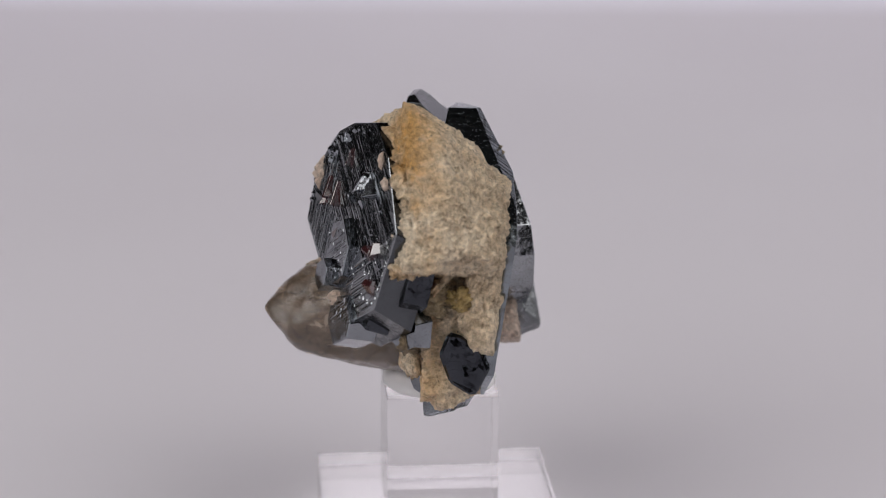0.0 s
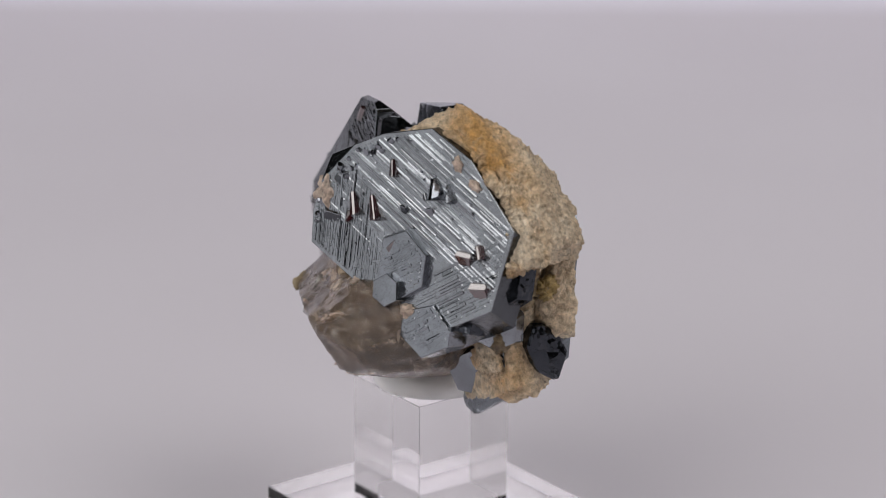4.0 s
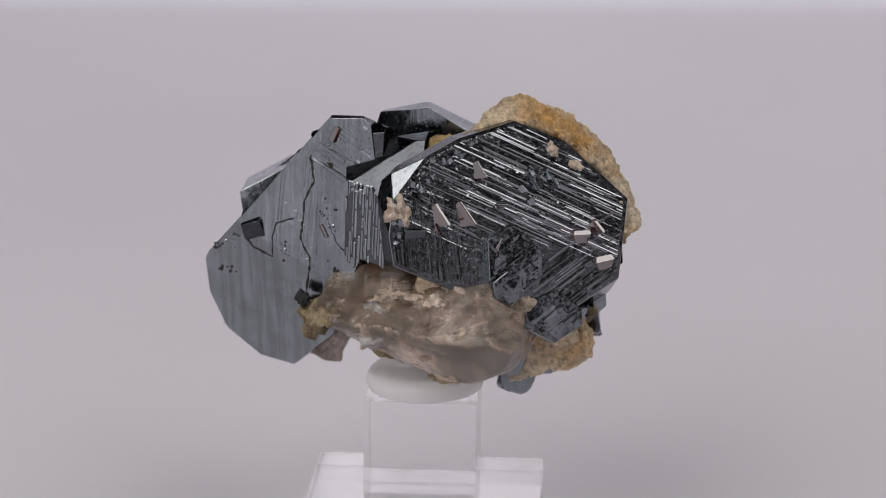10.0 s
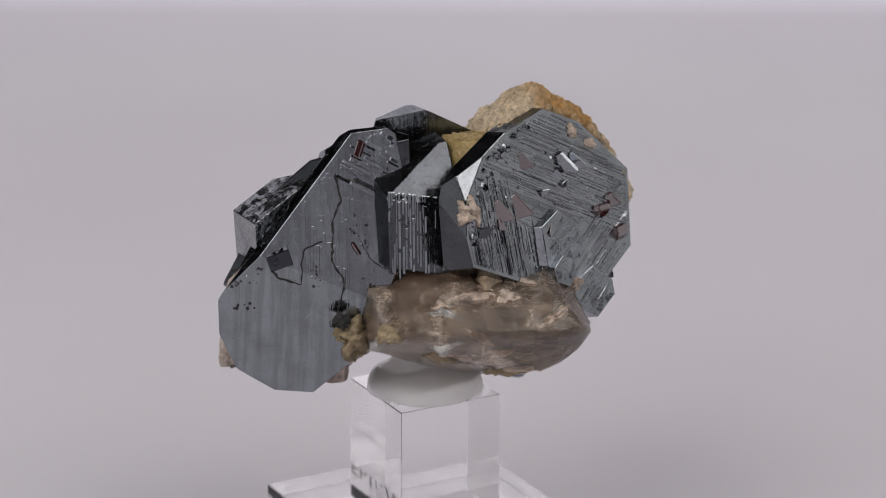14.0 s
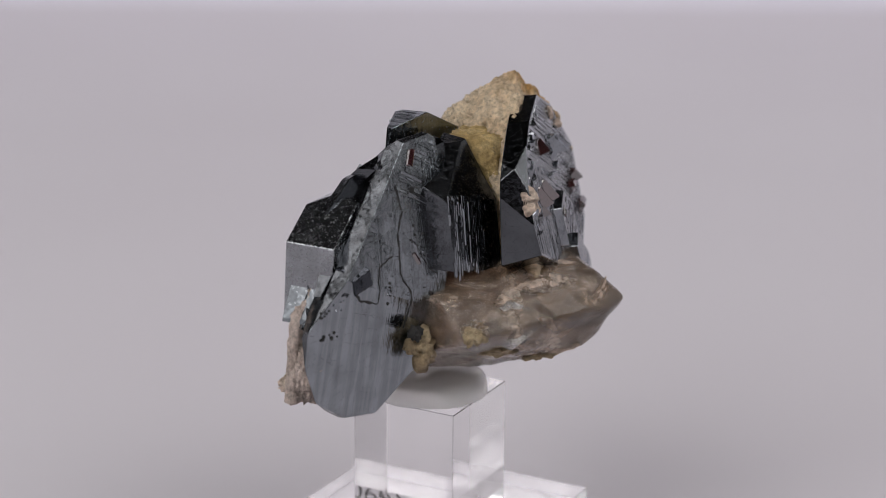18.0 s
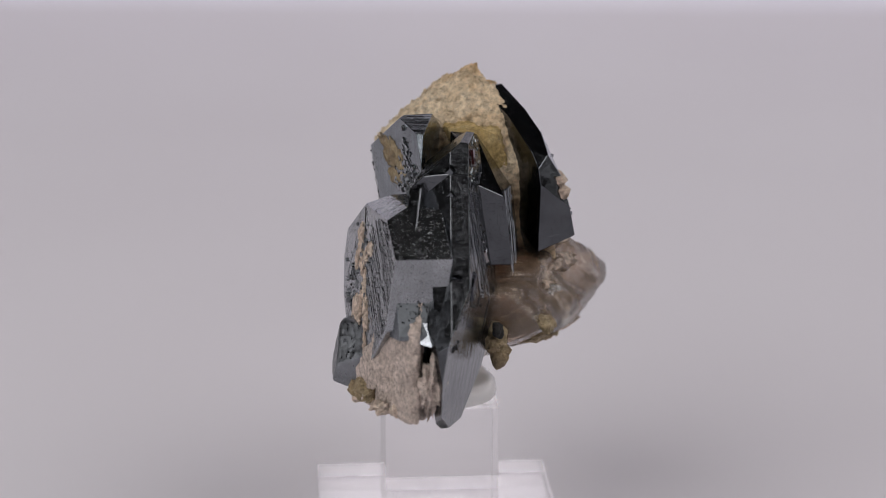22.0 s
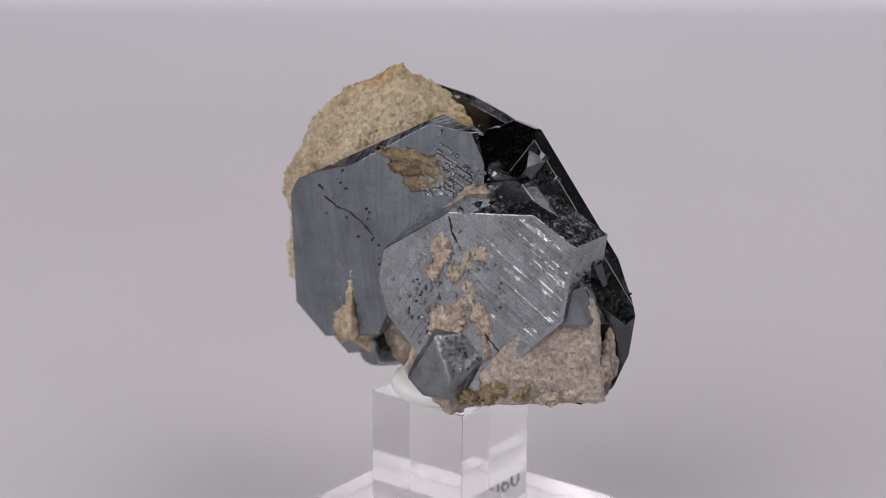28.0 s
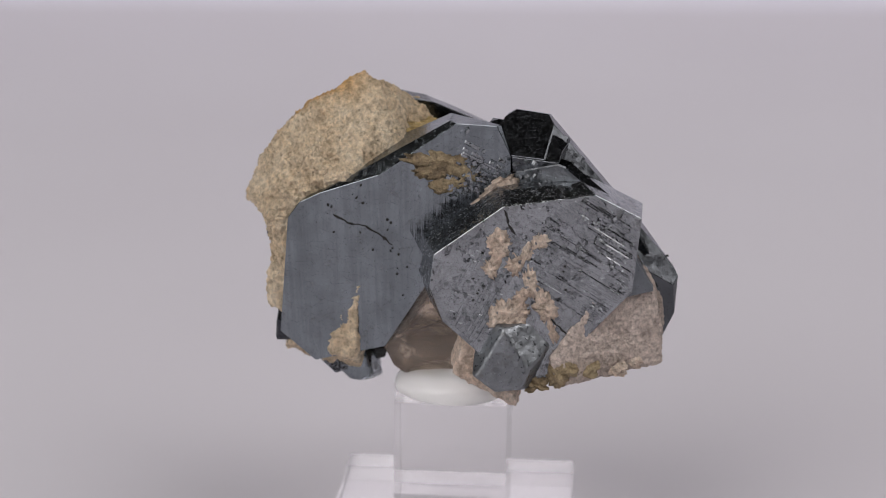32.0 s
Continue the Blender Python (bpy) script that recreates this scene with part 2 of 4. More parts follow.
# ---- the place: white paper sheet and plain walls ----
def profile_sheet(name, prof, mat, label, category, left=-1.1, right=1.1):
    """A sheet of 3 mm that follows a profile (y, z) from side to side."""
    bm = bmesh.new()
    top = [[bm.verts.new((x, y, z)) for x in (left, right)] for y, z in prof]
    low = [[bm.verts.new((x, y + 0.003 * (z > 0.002), z - 0.003)) for x in (left, right)] for y, z in prof]
    for rows, flip in ((top, False), (low, True)):
        for a, c in zip(rows, rows[1:]):
            f = (a[0], a[1], c[1], c[0])
            bm.faces.new(f[::-1] if flip else f)
    for k in (0, 1):
        for a, c, d, e in zip(top, top[1:], low, low[1:]):
            f = (a[k], c[k], e[k], d[k])
            bm.faces.new(f)
    bm.faces.new((top[0][0], low[0][0], low[0][1], top[0][1]))
    bm.faces.new((top[-1][0], top[-1][1], low[-1][1], low[-1][0]))
    bmesh.ops.recalc_face_normals(bm, faces=bm.faces[:])
    return tagged(link_mesh(name, bm, mat, smooth=False), label, category, kind="structure")


profile_sheet("floor", [(-0.64, 0.125), (-0.625, 0.08), (-0.60, 0.03), (-0.56, 0.006), (-0.50, 0.0), (0.291, 0.0)], PAPER, "white matt paper sheet covering the table", "floor", -0.52, 0.5)
cove = [(0.2915 + 0.03 * math.sin(radians(a)), 0.03 - 0.03 * math.cos(radians(a))) for a in range(0, 91, 5)]
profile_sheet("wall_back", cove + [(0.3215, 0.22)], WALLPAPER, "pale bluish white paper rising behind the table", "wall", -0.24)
# unseen white card, added so that plate faces mirror something bright
tagged(box("white_card_left", PAPER, (-1.22, -1.3, -0.3), (-1.2, -0.15, 0.22)), "unseen white card beside the table, added for bright reflections", "wall", kind="structure")
tagged(box("wall_left_back", DARKWALL, (-1.22, -0.149, -0.3), (-1.2, 1.18, 1.5)), "dark plain wall", "wall", kind="structure")
tagged(box("ground", DARKWALL, (-1.22, -1.32, -0.32), (1.22, 1.2, -0.3)), "dark floor under the table", "floor", kind="structure")
tagged(box("wall_right", DARKWALL, (1.2, -1.3, -0.3), (1.22, 1.18, 1.5)), "dark plain wall", "wall", kind="structure")
tagged(box("wall_rear", DARKWALL, (-1.22, 1.18, -0.3), (1.22, 1.2, 1.5)), "dark plain wall behind the paper", "wall", kind="structure")
tagged(box("wall_front", DARKWALL, (-1.22, -1.32, -0.3), (1.22, -1.3, 1.5)), "dark plain wall", "wall", kind="structure")
tagged(box("ceiling", DARKWALL, (-1.22, -1.32, 1.5), (1.22, 1.2, 1.52)), "dark plain ceiling", "ceiling", kind="structure")


# ---- acrylic stand ----
YAW = -85.2
CX, CY = 0.0, 1.7


def acrylic_block(name, half, low, high, joint, hole, parent, label):
    """A polished block with fine edges; base and post are glued into one clear body, so no faces lie in the joint."""
    bm = bmesh.new()
    bmesh.ops.create_cube(bm, size=1)
    for v in bm.verts:
        v.co = Vector((v.co.x * 2 * half, v.co.y * 2 * half, low + (v.co.z + 0.5) * (high - low)))
    soft = [e for e in bm.edges if not (joint == "open" and all(v.co.z < low + 1e-6 for v in e.verts))]
    bmesh.ops.bevel(bm, geom=soft, offset=0.00007, segments=2, affect="EDGES", profile=0.5)
    bm.normal_update()
    if joint == "open":
        bmesh.ops.delete(bm, geom=[f for f in bm.faces if f.normal.z < -0.9], context="FACES_ONLY")
    else:
        top = max(bm.faces, key=lambda f: f.calc_center_median().z * 1e3 + f.calc_area())
        inner = bmesh.ops.inset_region(bm, faces=[top], thickness=half - 0.00007 - hole, use_even_offset=True)
        bmesh.ops.delete(bm, geom=[top], context="FACES_ONLY")
    return link_mesh(name, bm, ACRYLIC, parent, label)


def stand():
    root = tagged(new("display_stand"), "clear acrylic block stand with a square base and printed label", "stand")
    h = 13.0 * MM
    turn = Matrix.Translation((CX * MM, CY * MM, 0)) @ Matrix.Rotation(radians(YAW), 4, "Z")
    b1 = acrylic_block("base", h, 0.0003, 0.0053, "top", 0.00605, root, "clear acrylic base plate")
    p1 = acrylic_block("post", 0.00605, 0.0053, 0.0192, "open", 0.0, root, "clear acrylic square post")
    for ob in (b1, p1):
        ob.data.transform(turn)
        ob.visible_shadow = False
    cu = bpy.data.curves.new("label_text", "FONT")
    cu.body, cu.size, cu.align_x = "EP1060 747", 0.0027, "CENTER"
    tmp = bpy.data.objects.new("label_text", cu)
    me = bpy.data.meshes.new_from_object(tmp)
    bpy.data.objects.remove(tmp)
    me.materials.append(INK)
    tx = new("lettering", me)
    wide = max(v.co.x for v in me.vertices) - min(v.co.x for v in me.vertices)
    me.transform(turn @ Matrix(((0, 0, 1, h + 0.00004), (1, 0, 0, 0.0021), (0, 1, 0, 0.0017), (0, 0, 0, 1))) @ Matrix.Diagonal((0.0183 / wide, 1, 1, 1)))
    tx.parent = root
    tagged(tx, "dark printed lettering seen mirrored through the base")
    return root


def pad():
    bm = bmesh.new()
    bmesh.ops.create_uvsphere(bm, u_segments=48, v_segments=24, radius=1)
    for v in bm.verts:
        x, y, z = v.co
        k = 1 + 0.05 * noise.noise(Vector((x * 1.5, y * 1.5, 3)))
        q = max(1e-6, math.hypot(x, y))
        wide = min(1.0, q) ** 0.75 / q * 6.3 * k
        v.co = Vector(((CX + x * wide) * MM, (CY + y * wide) * MM, (19.2 + max(z, 0.0) ** 0.7 * (2.7 + 0.3 * noise.noise(v.co * 2)) - 0.08 * (z < 0)) * MM))
    return tagged(link_mesh("putty_pad", bm, PUTTY, smooth=True), "translucent silicone putty dome on the acrylic post", "pad")


STAND = stand()
PAD = pad()
PAD.visible_shadow = False

# ---- the specimen ----
SPEC = tagged(new("mineral_specimen"), "steel-grey hematite crystal cluster with smoky quartz and beige matrix", "mineral")
SPEC.location = (0, 0, (19.0 + LIFT) * MM)

NF, CF = (-0.900, -0.369, 0.234), (-8.7, -8.6, 38.3)
NL, CL = (-0.982, 0.099, 0.158), (-4.9, 15.9, 34.6)
NP, CP = (0.913, 0.396, 0.096), (4.5, 15.0, 29.6)


def on(centre, normal, u, v, out=0.0):
    """A place on a face, by its level and rising axes, in millimetres."""
    n, a, b = axes(normal)
    if normal == NL:       # this face falls away past a low ridge
        out -= max(0.0, u * math.cos(radians(245)) + v * math.sin(radians(245)) - 3.0) * math.tan(radians(20))
    return Vector(centre) + a * u + b * v + n * out


def poly(name, parent, mat, centre, planes, label="", bevel=0.15, wobble=0.0, seed=1):
    """A convex block bounded by planes (point, outward normal)."""
    bm = cut_box(Vector(centre), [(Vector(p), Vector(n).normalized()) for p, n in planes])
    if bevel:
        bmesh.ops.bevel(bm, geom=bm.edges[:], offset=bevel, segments=1, affect="EDGES", clamp_overlap=True)
    if wobble:
        bmesh.ops.triangulate(bm, faces=bm.faces[:])
        bmesh.ops.subdivide_edges(bm, edges=bm.edges[:], cuts=3, use_grid_fill=True)
        rough_up(bm, wobble, seed)
    to_metres(bm)
    return part(name, bm, mat, parent, label)


def striae(parent, mat, centre, normal, facets, sectors, seed=3, name="striation"):
    """Growth ridges on a face. Sectors: (u, v, heading, half width across, half length, pitch, height)."""
    rnd = random.Random(seed)
    n, a, b = axes(normal)
    c = Vector(centre)
    bm = bmesh.new()
    for u0, v0, heading, across, along, pitch, height in sectors:
        h = radians(heading)
        d = a * math.cos(h) + b * math.sin(h)
        w = -a * math.sin(h) + b * math.cos(h)
        o = c + a * u0 + b * v0
        s = -across
        while s < across:
            wid = pitch * rnd.uniform(0.35, 1.15)
            x = -along * rnd.uniform(0.6, 1.0)
            while x < along:
                run = rnd.uniform(0.15, 0.9) * along
                lo, hi = x, min(x + run, along)
                for az, dist, *_ in facets:
                    e = a * math.cos(radians(az)) + b * math.sin(radians(az))
                    k0 = dist - 0.35 - e.dot(o - c + w * (s + wid / 2))
                    k1 = e.dot(d)
                    if abs(k1) > 1e-4:
                        if k1 > 0:
                            hi = min(hi, k0 / k1)
                        else:
                            lo = max(lo, k0 / k1)
                    elif k0 < 0:
                        hi = lo
                if hi - lo > 0.3 and rnd.random() < 0.86:
                    t = height * rnd.uniform(0.3, 1.3)
                    f = rnd.uniform(0.1, 0.35)
                    k2 = rnd.choice((0.95, 0.95, 0.7, 0.35, 1.25))
                    ring = []
                    for q, taper in ((lo, 0.12), (hi, -0.12)):
                        ring.append([bm.verts.new(o + d * q + w * s - n * 0.05), bm.verts.new(o + d * (q + taper) + w * (s + wid * f) + n * t),
                                     bm.verts.new(o + d * (q + taper) + w * (s + wid * 0.9) + n * t * k2), bm.verts.new(o + d * q + w * (s + wid) - n * 0.05)])
                    p, r = ring
                    bm.faces.new(p)
                    bm.faces.new(r[::-1])
                    for i in range(4):
                        bm.faces.new((p[i], r[i], r[(i + 1) % 4], p[(i + 1) % 4]))
                x += run + rnd.uniform(0.0, 0.5)
            s += wid * rnd.uniform(0.9, 1.35)
    bmesh.ops.recalc_face_normals(bm, faces=bm.faces[:])
    to_metres(bm)
    return tagged(part(name, bm, mat, parent, "fine parallel growth ridges"), kind="stuff")


def prism(name, parent, mat, centre, normal, u, v, heading, length, width, height, label="", lean=0.0, pitch=0.0, tip=0.5):
    """A small stubby crystal lying on a face."""
    n, a, b = axes(normal)
    h = radians(heading)
    d = a * math.cos(h) + b * math.sin(h)
    w = -a * math.sin(h) + b * math.cos(h)
    c = on(centre, normal, u, v, 0.0)
    up = (n + w * math.tan(radians(lean)) + d * math.tan(radians(pitch))).normalized()
    sd = d.cross(up).normalized() * -1.0
    pl = [(c + up * height, up), (c - n * 0.4, -n), (c + sd * width / 2, sd + up * 0.5), (c - sd * width / 2, -sd + up * 0.6),
          (c + d * length / 2, d + sd * tip), (c + d * length / 2, d - sd * tip * 0.6), (c - d * length / 2, -d + sd * tip * 0.6 + up * 0.3), (c - d * length / 2, -d - sd * tip)]
    return poly(name, parent, mat, c, pl, label, bevel=0.05)


def crust(name, parent, mat, centre, normal, u, v, su, sv, heading, thick, label="", seed=1, detail=4):
    """A thin crumbly patch with a ragged outline, seated on a face."""
    n, a, b = axes(normal)
    h = radians(heading)
    d, w = a * math.cos(h) + b * math.sin(h), -a * math.sin(h) + b * math.cos(h)
    c = on(centre, normal, u, v)
    bm = bmesh.new()
    bmesh.ops.create_icosphere(bm, subdivisions=detail, radius=1.0)
    off = Vector((seed * 3.3, seed * 8.1, seed * 1.9))
    for vt in bm.verts:
        p = vt.co.copy()
        e = Vector((p.x, p.y, 0))
        e = e.normalized() if e.length > 1e-5 else Vector((1, 0, 0))
        r = 1.0 + 0.55 * noise.noise(e * 1.3 + off) + 0.30 * noise.noise(e * 3.4 + off) + 0.24 * noise.noise(e * 8.0 + off) + 0.16 * noise.noise(e * 17.0 + off)
        z = p.z * thick * (1.0 + 0.8 * noise.noise(Vector((p.x * 2.5, p.y * 2.5, 0)) + off)) if p.z > 0 else p.z * 0.5
        q = c + d * (p.x * su * r) + w * (p.y * sv * r)
        vt.co = q + n * z + noise.noise_vector(q * 1.8 + off) * 0.14 + noise.noise_vector(q * 4.5 + off) * 0.06
    to_metres(bm)
    return part(name, bm, mat, parent, label, smooth=True)


def crack(parent, centre, normal, path, width, seed=1):
    """A dark open crack that wanders along a few bends."""
    rnd = random.Random(seed)
    n, a, b = axes(normal)
    pts = []
    for (u0, v0), (u1, v1) in zip(path, path[1:]):
        steps = max(2, int(math.hypot(u1 - u0, v1 - v0) / 0.35))
        for k in range(steps):
            f = k / steps
            pts.append((u0 + (u1 - u0) * f + rnd.uniform(-0.09, 0.09), v0 + (v1 - v0) * f + rnd.uniform(-0.06, 0.06)))
    pts.append(path[-1])
    bm = bmesh.new()
    prev = None
    for k, (u, v) in enumerate(pts):
        u2, v2 = pts[min(k + 1, len(pts) - 1)]
        u1, v1 = pts[max(k - 1, 0)]
        t = Vector((u2 - u1, v2 - v1)).normalized()
        w = width * rnd.uniform(0.35, 1.2) * (0.3 if k in (0, len(pts) - 1) else 1.0)
        row = [bm.verts.new(on(centre, normal, u - t.y * w * q, v + t.x * w * q, o)) for q, o in ((-0.5, -0.02), (-0.3, 0.05), (0.3, 0.05), (0.5, -0.02))]
        if prev:
            for i in range(3):
                bm.faces.new((prev[i], prev[i + 1], row[i + 1], row[i]))
        prev = row
    bmesh.ops.recalc_face_normals(bm, faces=bm.faces[:])
    to_metres(bm)
    return part("crack", bm, CRACK, parent, "dark open crack")


def crumbs(name, parent, mat, centre, normal, spots, count, sizes, seed, label="", tilt=0.35, inside=()):
    """Many tiny crystals strewn over parts of a face, one mesh."""
    rnd = random.Random(seed)
    n, a, b = axes(normal)
    bm = bmesh.new()
    for k in range(count):
        u0, v0, ru, rv = spots[k % len(spots)]
        uu, vv = u0 + rnd.gauss(0, 0.5) * ru, v0 + rnd.gauss(0, 0.5) * rv
        if any(uu * math.cos(radians(az)) + vv * math.sin(radians(az)) > dist - 0.5 for az, dist, *_ in inside):
            continue
        c = on(centre, normal, uu, vv, -0.02)
        sz = rnd.uniform(*sizes)
        h = rnd.choice((0, 60, 120)) + rnd.uniform(-12, 12)
        m = Matrix.Translation(c) @ Matrix((a, b, n)).transposed().to_4x4() @ Matrix.Rotation(radians(h), 4, "Z") @ Matrix.Rotation(rnd.uniform(-tilt, tilt), 4, "X") @ Matrix.Rotation(rnd.uniform(-tilt, tilt), 4, "Y")
        bmesh.ops.create_cone(bm, cap_ends=True, segments=rnd.choice((4, 5, 6)), radius1=sz * 0.6, radius2=sz * 0.42, depth=sz * 0.7, matrix=m @ Matrix.Diagonal((1.0, rnd.uniform(0.45, 1.0), 1.0, 1.0)))
    to_metres(bm)
    return tagged(part(name, bm, mat, parent, label), kind="stuff")


CRACK, nt, b = material("crack_dark")
nt.links.new(ramp(nt, noise_tex(nt, coords(nt), 1500, 3), [(0.3, (0.006, 0.006, 0.007)), (0.8, (0.03, 0.028, 0.026))]), b.inputs["Base Color"])
b.inputs["Roughness"].default_value = 0.85

SWING[0] = -1.5
# front plate
FF = [(170, 12.0, 22), (186, 12.6, 2), (245, 9.6, 5), (300, 12.3, 20), (351, 12.5, 5), (46, 9.3, -8), (66, 8.8, 5), (104, 8.6, 8), (116, 9.0, 10), (117, 9.7, 12), (126, 10.3, 20), (131, 11.2, -4), (140, 10.2, 62), (139, 12.6, 10), (159, 12.4, 20), (112, 19.0, -77)]
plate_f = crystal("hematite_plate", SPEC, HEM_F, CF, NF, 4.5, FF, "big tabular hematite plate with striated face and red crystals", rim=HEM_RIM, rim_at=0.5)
striae(plate_f, HEM_F, CF, NF, FF, [(5.5, 2.2, -27, 5.6, 11, 0.19, 0.085), (-9.0, -1.5, -87, 3.6, 5.5, 0.24, 0.085), (7.2, -6.5, 33, 2.6, 6.5, 0.42, 0.10), (-3, 2, -27, 6, 9, 0.24, 0.06), (-5.5, -5.5, -87, 5, 4, 0.26, 0.06)], 5)
crystal("growth_step", plate_f, HEM, on(CF, NF, 0.6, -5.0, 0.8), NF, 1.4, [(0, 2.6, 5), (55, 2.7, 5), (115, 3.3, 20), (180, 3.0, 30), (240, 3.2, 5), (305, 2.9, 5)], "raised hexagonal growth step", 0.06)
striae(plate_f, HEM, on(CF, NF, 0.6, -5.0, 0.8), NF, [(0, 2.6, 5), (55, 2.7, 5), (115, 3.3, 20), (180, 3.0, 30), (240, 3.2, 5), (305, 2.9, 5)], [(0.2, -0.2, 33, 2.4, 2.6, 0.36, 0.05)], 25)
striae(plate_f, HEM, on(CF, NF, 4.4, -11.2, 0.5), NF, [(0, 2.9, 0), (50, 2.4, 10), (110, 2.6, 5), (180, 3.2, 10), (240, 2.4, 5), (300, 2.2, 0)], [(0, 0, 35, 2.2, 2.6, 0.4, 0.05)], 26)
crystal("small_crystal", plate_f, HEM, on(CF, NF, -0.6, -7.8, 1.6), NF, 2.6, [(10, 1.4, 5), (65, 1.5, 5), (125, 1.5, 5), (185, 1.6, 5), (245, 1.5, 5), (305, 1.5, 5)], "small six-sided hematite crystal", 0.06)
crystal("lower_crystal", plate_f, HEM, on(CF, NF, 4.4, -11.2, 0.5), NF, 3.2, [(0, 2.9, 0), (50, 2.4, 10), (110, 2.6, 5), (180, 3.2, 10), (240, 2.4, 5), (300, 2.2, 0)], "hematite crystal below the plate", 0.08)
EARLY, MIDDLE, LATE = (0.03, 0.36), (0.20, 0.45), (-0.22, 0.46)     # slopes of their top faces
for u, v, h, ln, wd, ht, (a, b), red in (
        (-7.2, 0.0, -68, 2.9, 1.2, 0.8, MIDDLE, 1), (-4.6, 0.0, -66, 3.2, 1.2, 0.9, MIDDLE, 1), (-7.6, -1.4, -70, 1.4, 0.7, 0.6, LATE, 1), (-2.9, 4.4, -72, 2.2, 1.0, 0.8, MIDDLE, 1), (2.8, 3.2, -66, 3.2, 1.9, 1.2, LATE, 0), (4.6, 3.0, -62, 2.8, 1.3, 1.2, LATE, 0),
        (-0.7, -3.0, 60, 3.2, 1.2, 1.5, LATE, 1), (7.5, -2.9, 0, 2.3, 1.6, 0.9, EARLY, 1), (9.2, -2.1, -60, 1.9, 1.5, 1.0, EARLY, 1), (9.8, -5.7, 10, 2.4, 1.7, 0.9, EARLY, 1), (-0.8, 0.6, -10, 1.4, 1.1, 0.7, LATE, 0), (2.4, 0.9, 20, 1.3, 0.9, 0.6, LATE, 0), (1.6, 2.2, -60, 1.2, 0.8, 0.6, MIDDLE, 0)):
    hr = radians(h)
    lean = math.degrees(math.atan(b * math.cos(hr) - a * math.sin(hr)))
    pitch = math.degrees(math.atan(a * math.cos(hr) + b * math.sin(hr)))
    if red:
        prism("red_crystal", plate_f, RUTILE, CF, NF, u, v, h, ln * 0.9, wd * 0.85, ht * 0.85, "dark red glassy prism", lean, pitch, 0.6)
    else:
        prism("small_crystal", plate_f, HEM, CF, NF, u, v, h, ln * 0.75, wd * 0.75, ht * 0.8, "dark grey blocky crystal", lean, pitch, 0.6)

SWING[0] = -3.2
# cracked plate
FL = [(178, 9.9, -12), (217, 13.8, 2), (236, 15.0, 2), (262, 15.9, 3), (310, 12.7, 0), (337, 9.4, 0), (10, 11.0, 0), (58, 14.2, 5), (94, 10.9, 20), (96, 11.7, 0), (92, 11.3, -32, 0.9), (140, 3.7, 14), (140, 4.4, -23, 1.2), (245, 3.0, 70), (178, 9.9, -62, 3.0)]
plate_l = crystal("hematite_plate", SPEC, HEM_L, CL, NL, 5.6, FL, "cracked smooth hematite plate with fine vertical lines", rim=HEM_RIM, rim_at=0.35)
striae(plate_l, HEM_L, CL, NL, FL, [(1.4, -5.0, 87, 2.4, 12, 0.45, 0.03), (3.0, 4.0, 87, 1.6, 6, 0.5, 0.02), (7.5, 7.5, -30, 3.0, 4, 0.45, 0.07)], 9)

def rim_plane(u, v, out, az, tilt):
    n, a, b = axes(NL)
    w = a * math.cos(radians(az)) + b * math.sin(radians(az))
    return on(CL, NL, u, v, out), w * math.cos(radians(tilt)) + n * math.sin(radians(tilt))


def rim_edge(az, d, tilt=0):
    return rim_plane(d * math.cos(radians(az)), d * math.sin(radians(az)), 0, az, tilt)


SWING[0] = -4.2
# bevelled rims behind the edge of the cracked plate, dark reflections put into their tone
NK = tuple(-c for c in NL)
back_plane = (on(CL, NL, 0, 0, -5.5), NK)
face_plane = (on(CL, NL, 0, 0, -0.04), NL)
poly("rim_crystal", plate_l, HEM_RIM, on(CL, NL, -2, 2, -3), [rim_plane(-1.3, 3.3, -0.05, 122, 36), rim_plane(-3.4, 1.6, -0.5, 131, 14), rim_plane(-4.9, -0.6, -0.1, 150, 15), rim_edge(158, 7.3, 4), rim_edge(132, 6.7, -4), rim_edge(113, 6.9), rim_edge(90, 7.7), rim_edge(0, 2.4), rim_edge(270, 2.3), rim_edge(178, 8.9, -20), face_plane, (on(CL, NL, 0, 0, -3.3), NK)], "bevelled rim of the plate, dark reflection put in its tone", 0.05)
poly("rim_crystal", plate_l, HEM_RIM, on(CL, NL, 6, 8, -3), [rim_plane(3.4, 8.4, -0.05, 115, 35), rim_plane(6.2, 9.6, -0.1, 98, 28), rim_edge(128, 5.7), rim_edge(106, 9.1, 5), rim_edge(74, 13.2), rim_edge(180, -2.2), rim_edge(0, 10.8), rim_edge(270, 0), rim_plane(5.0, 11.2, -0.9, 92, -32), face_plane, back_plane], "bevelled rim of the plate, dark reflection put in its tone", 0.05)
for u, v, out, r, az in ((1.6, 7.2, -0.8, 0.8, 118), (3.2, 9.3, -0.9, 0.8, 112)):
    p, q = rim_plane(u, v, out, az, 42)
    crystal("rim_facet", plate_l, HEM_RIM, p, q, 1.6, [(a, r * k, 12) for a, k in ((10, 1.3), (65, 0.9), (130, 1.1), (185, 1.4), (245, 0.9), (310, 1.1))], "small crystal facet on the rim, dark reflection put in its tone", 0.04)

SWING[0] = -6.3
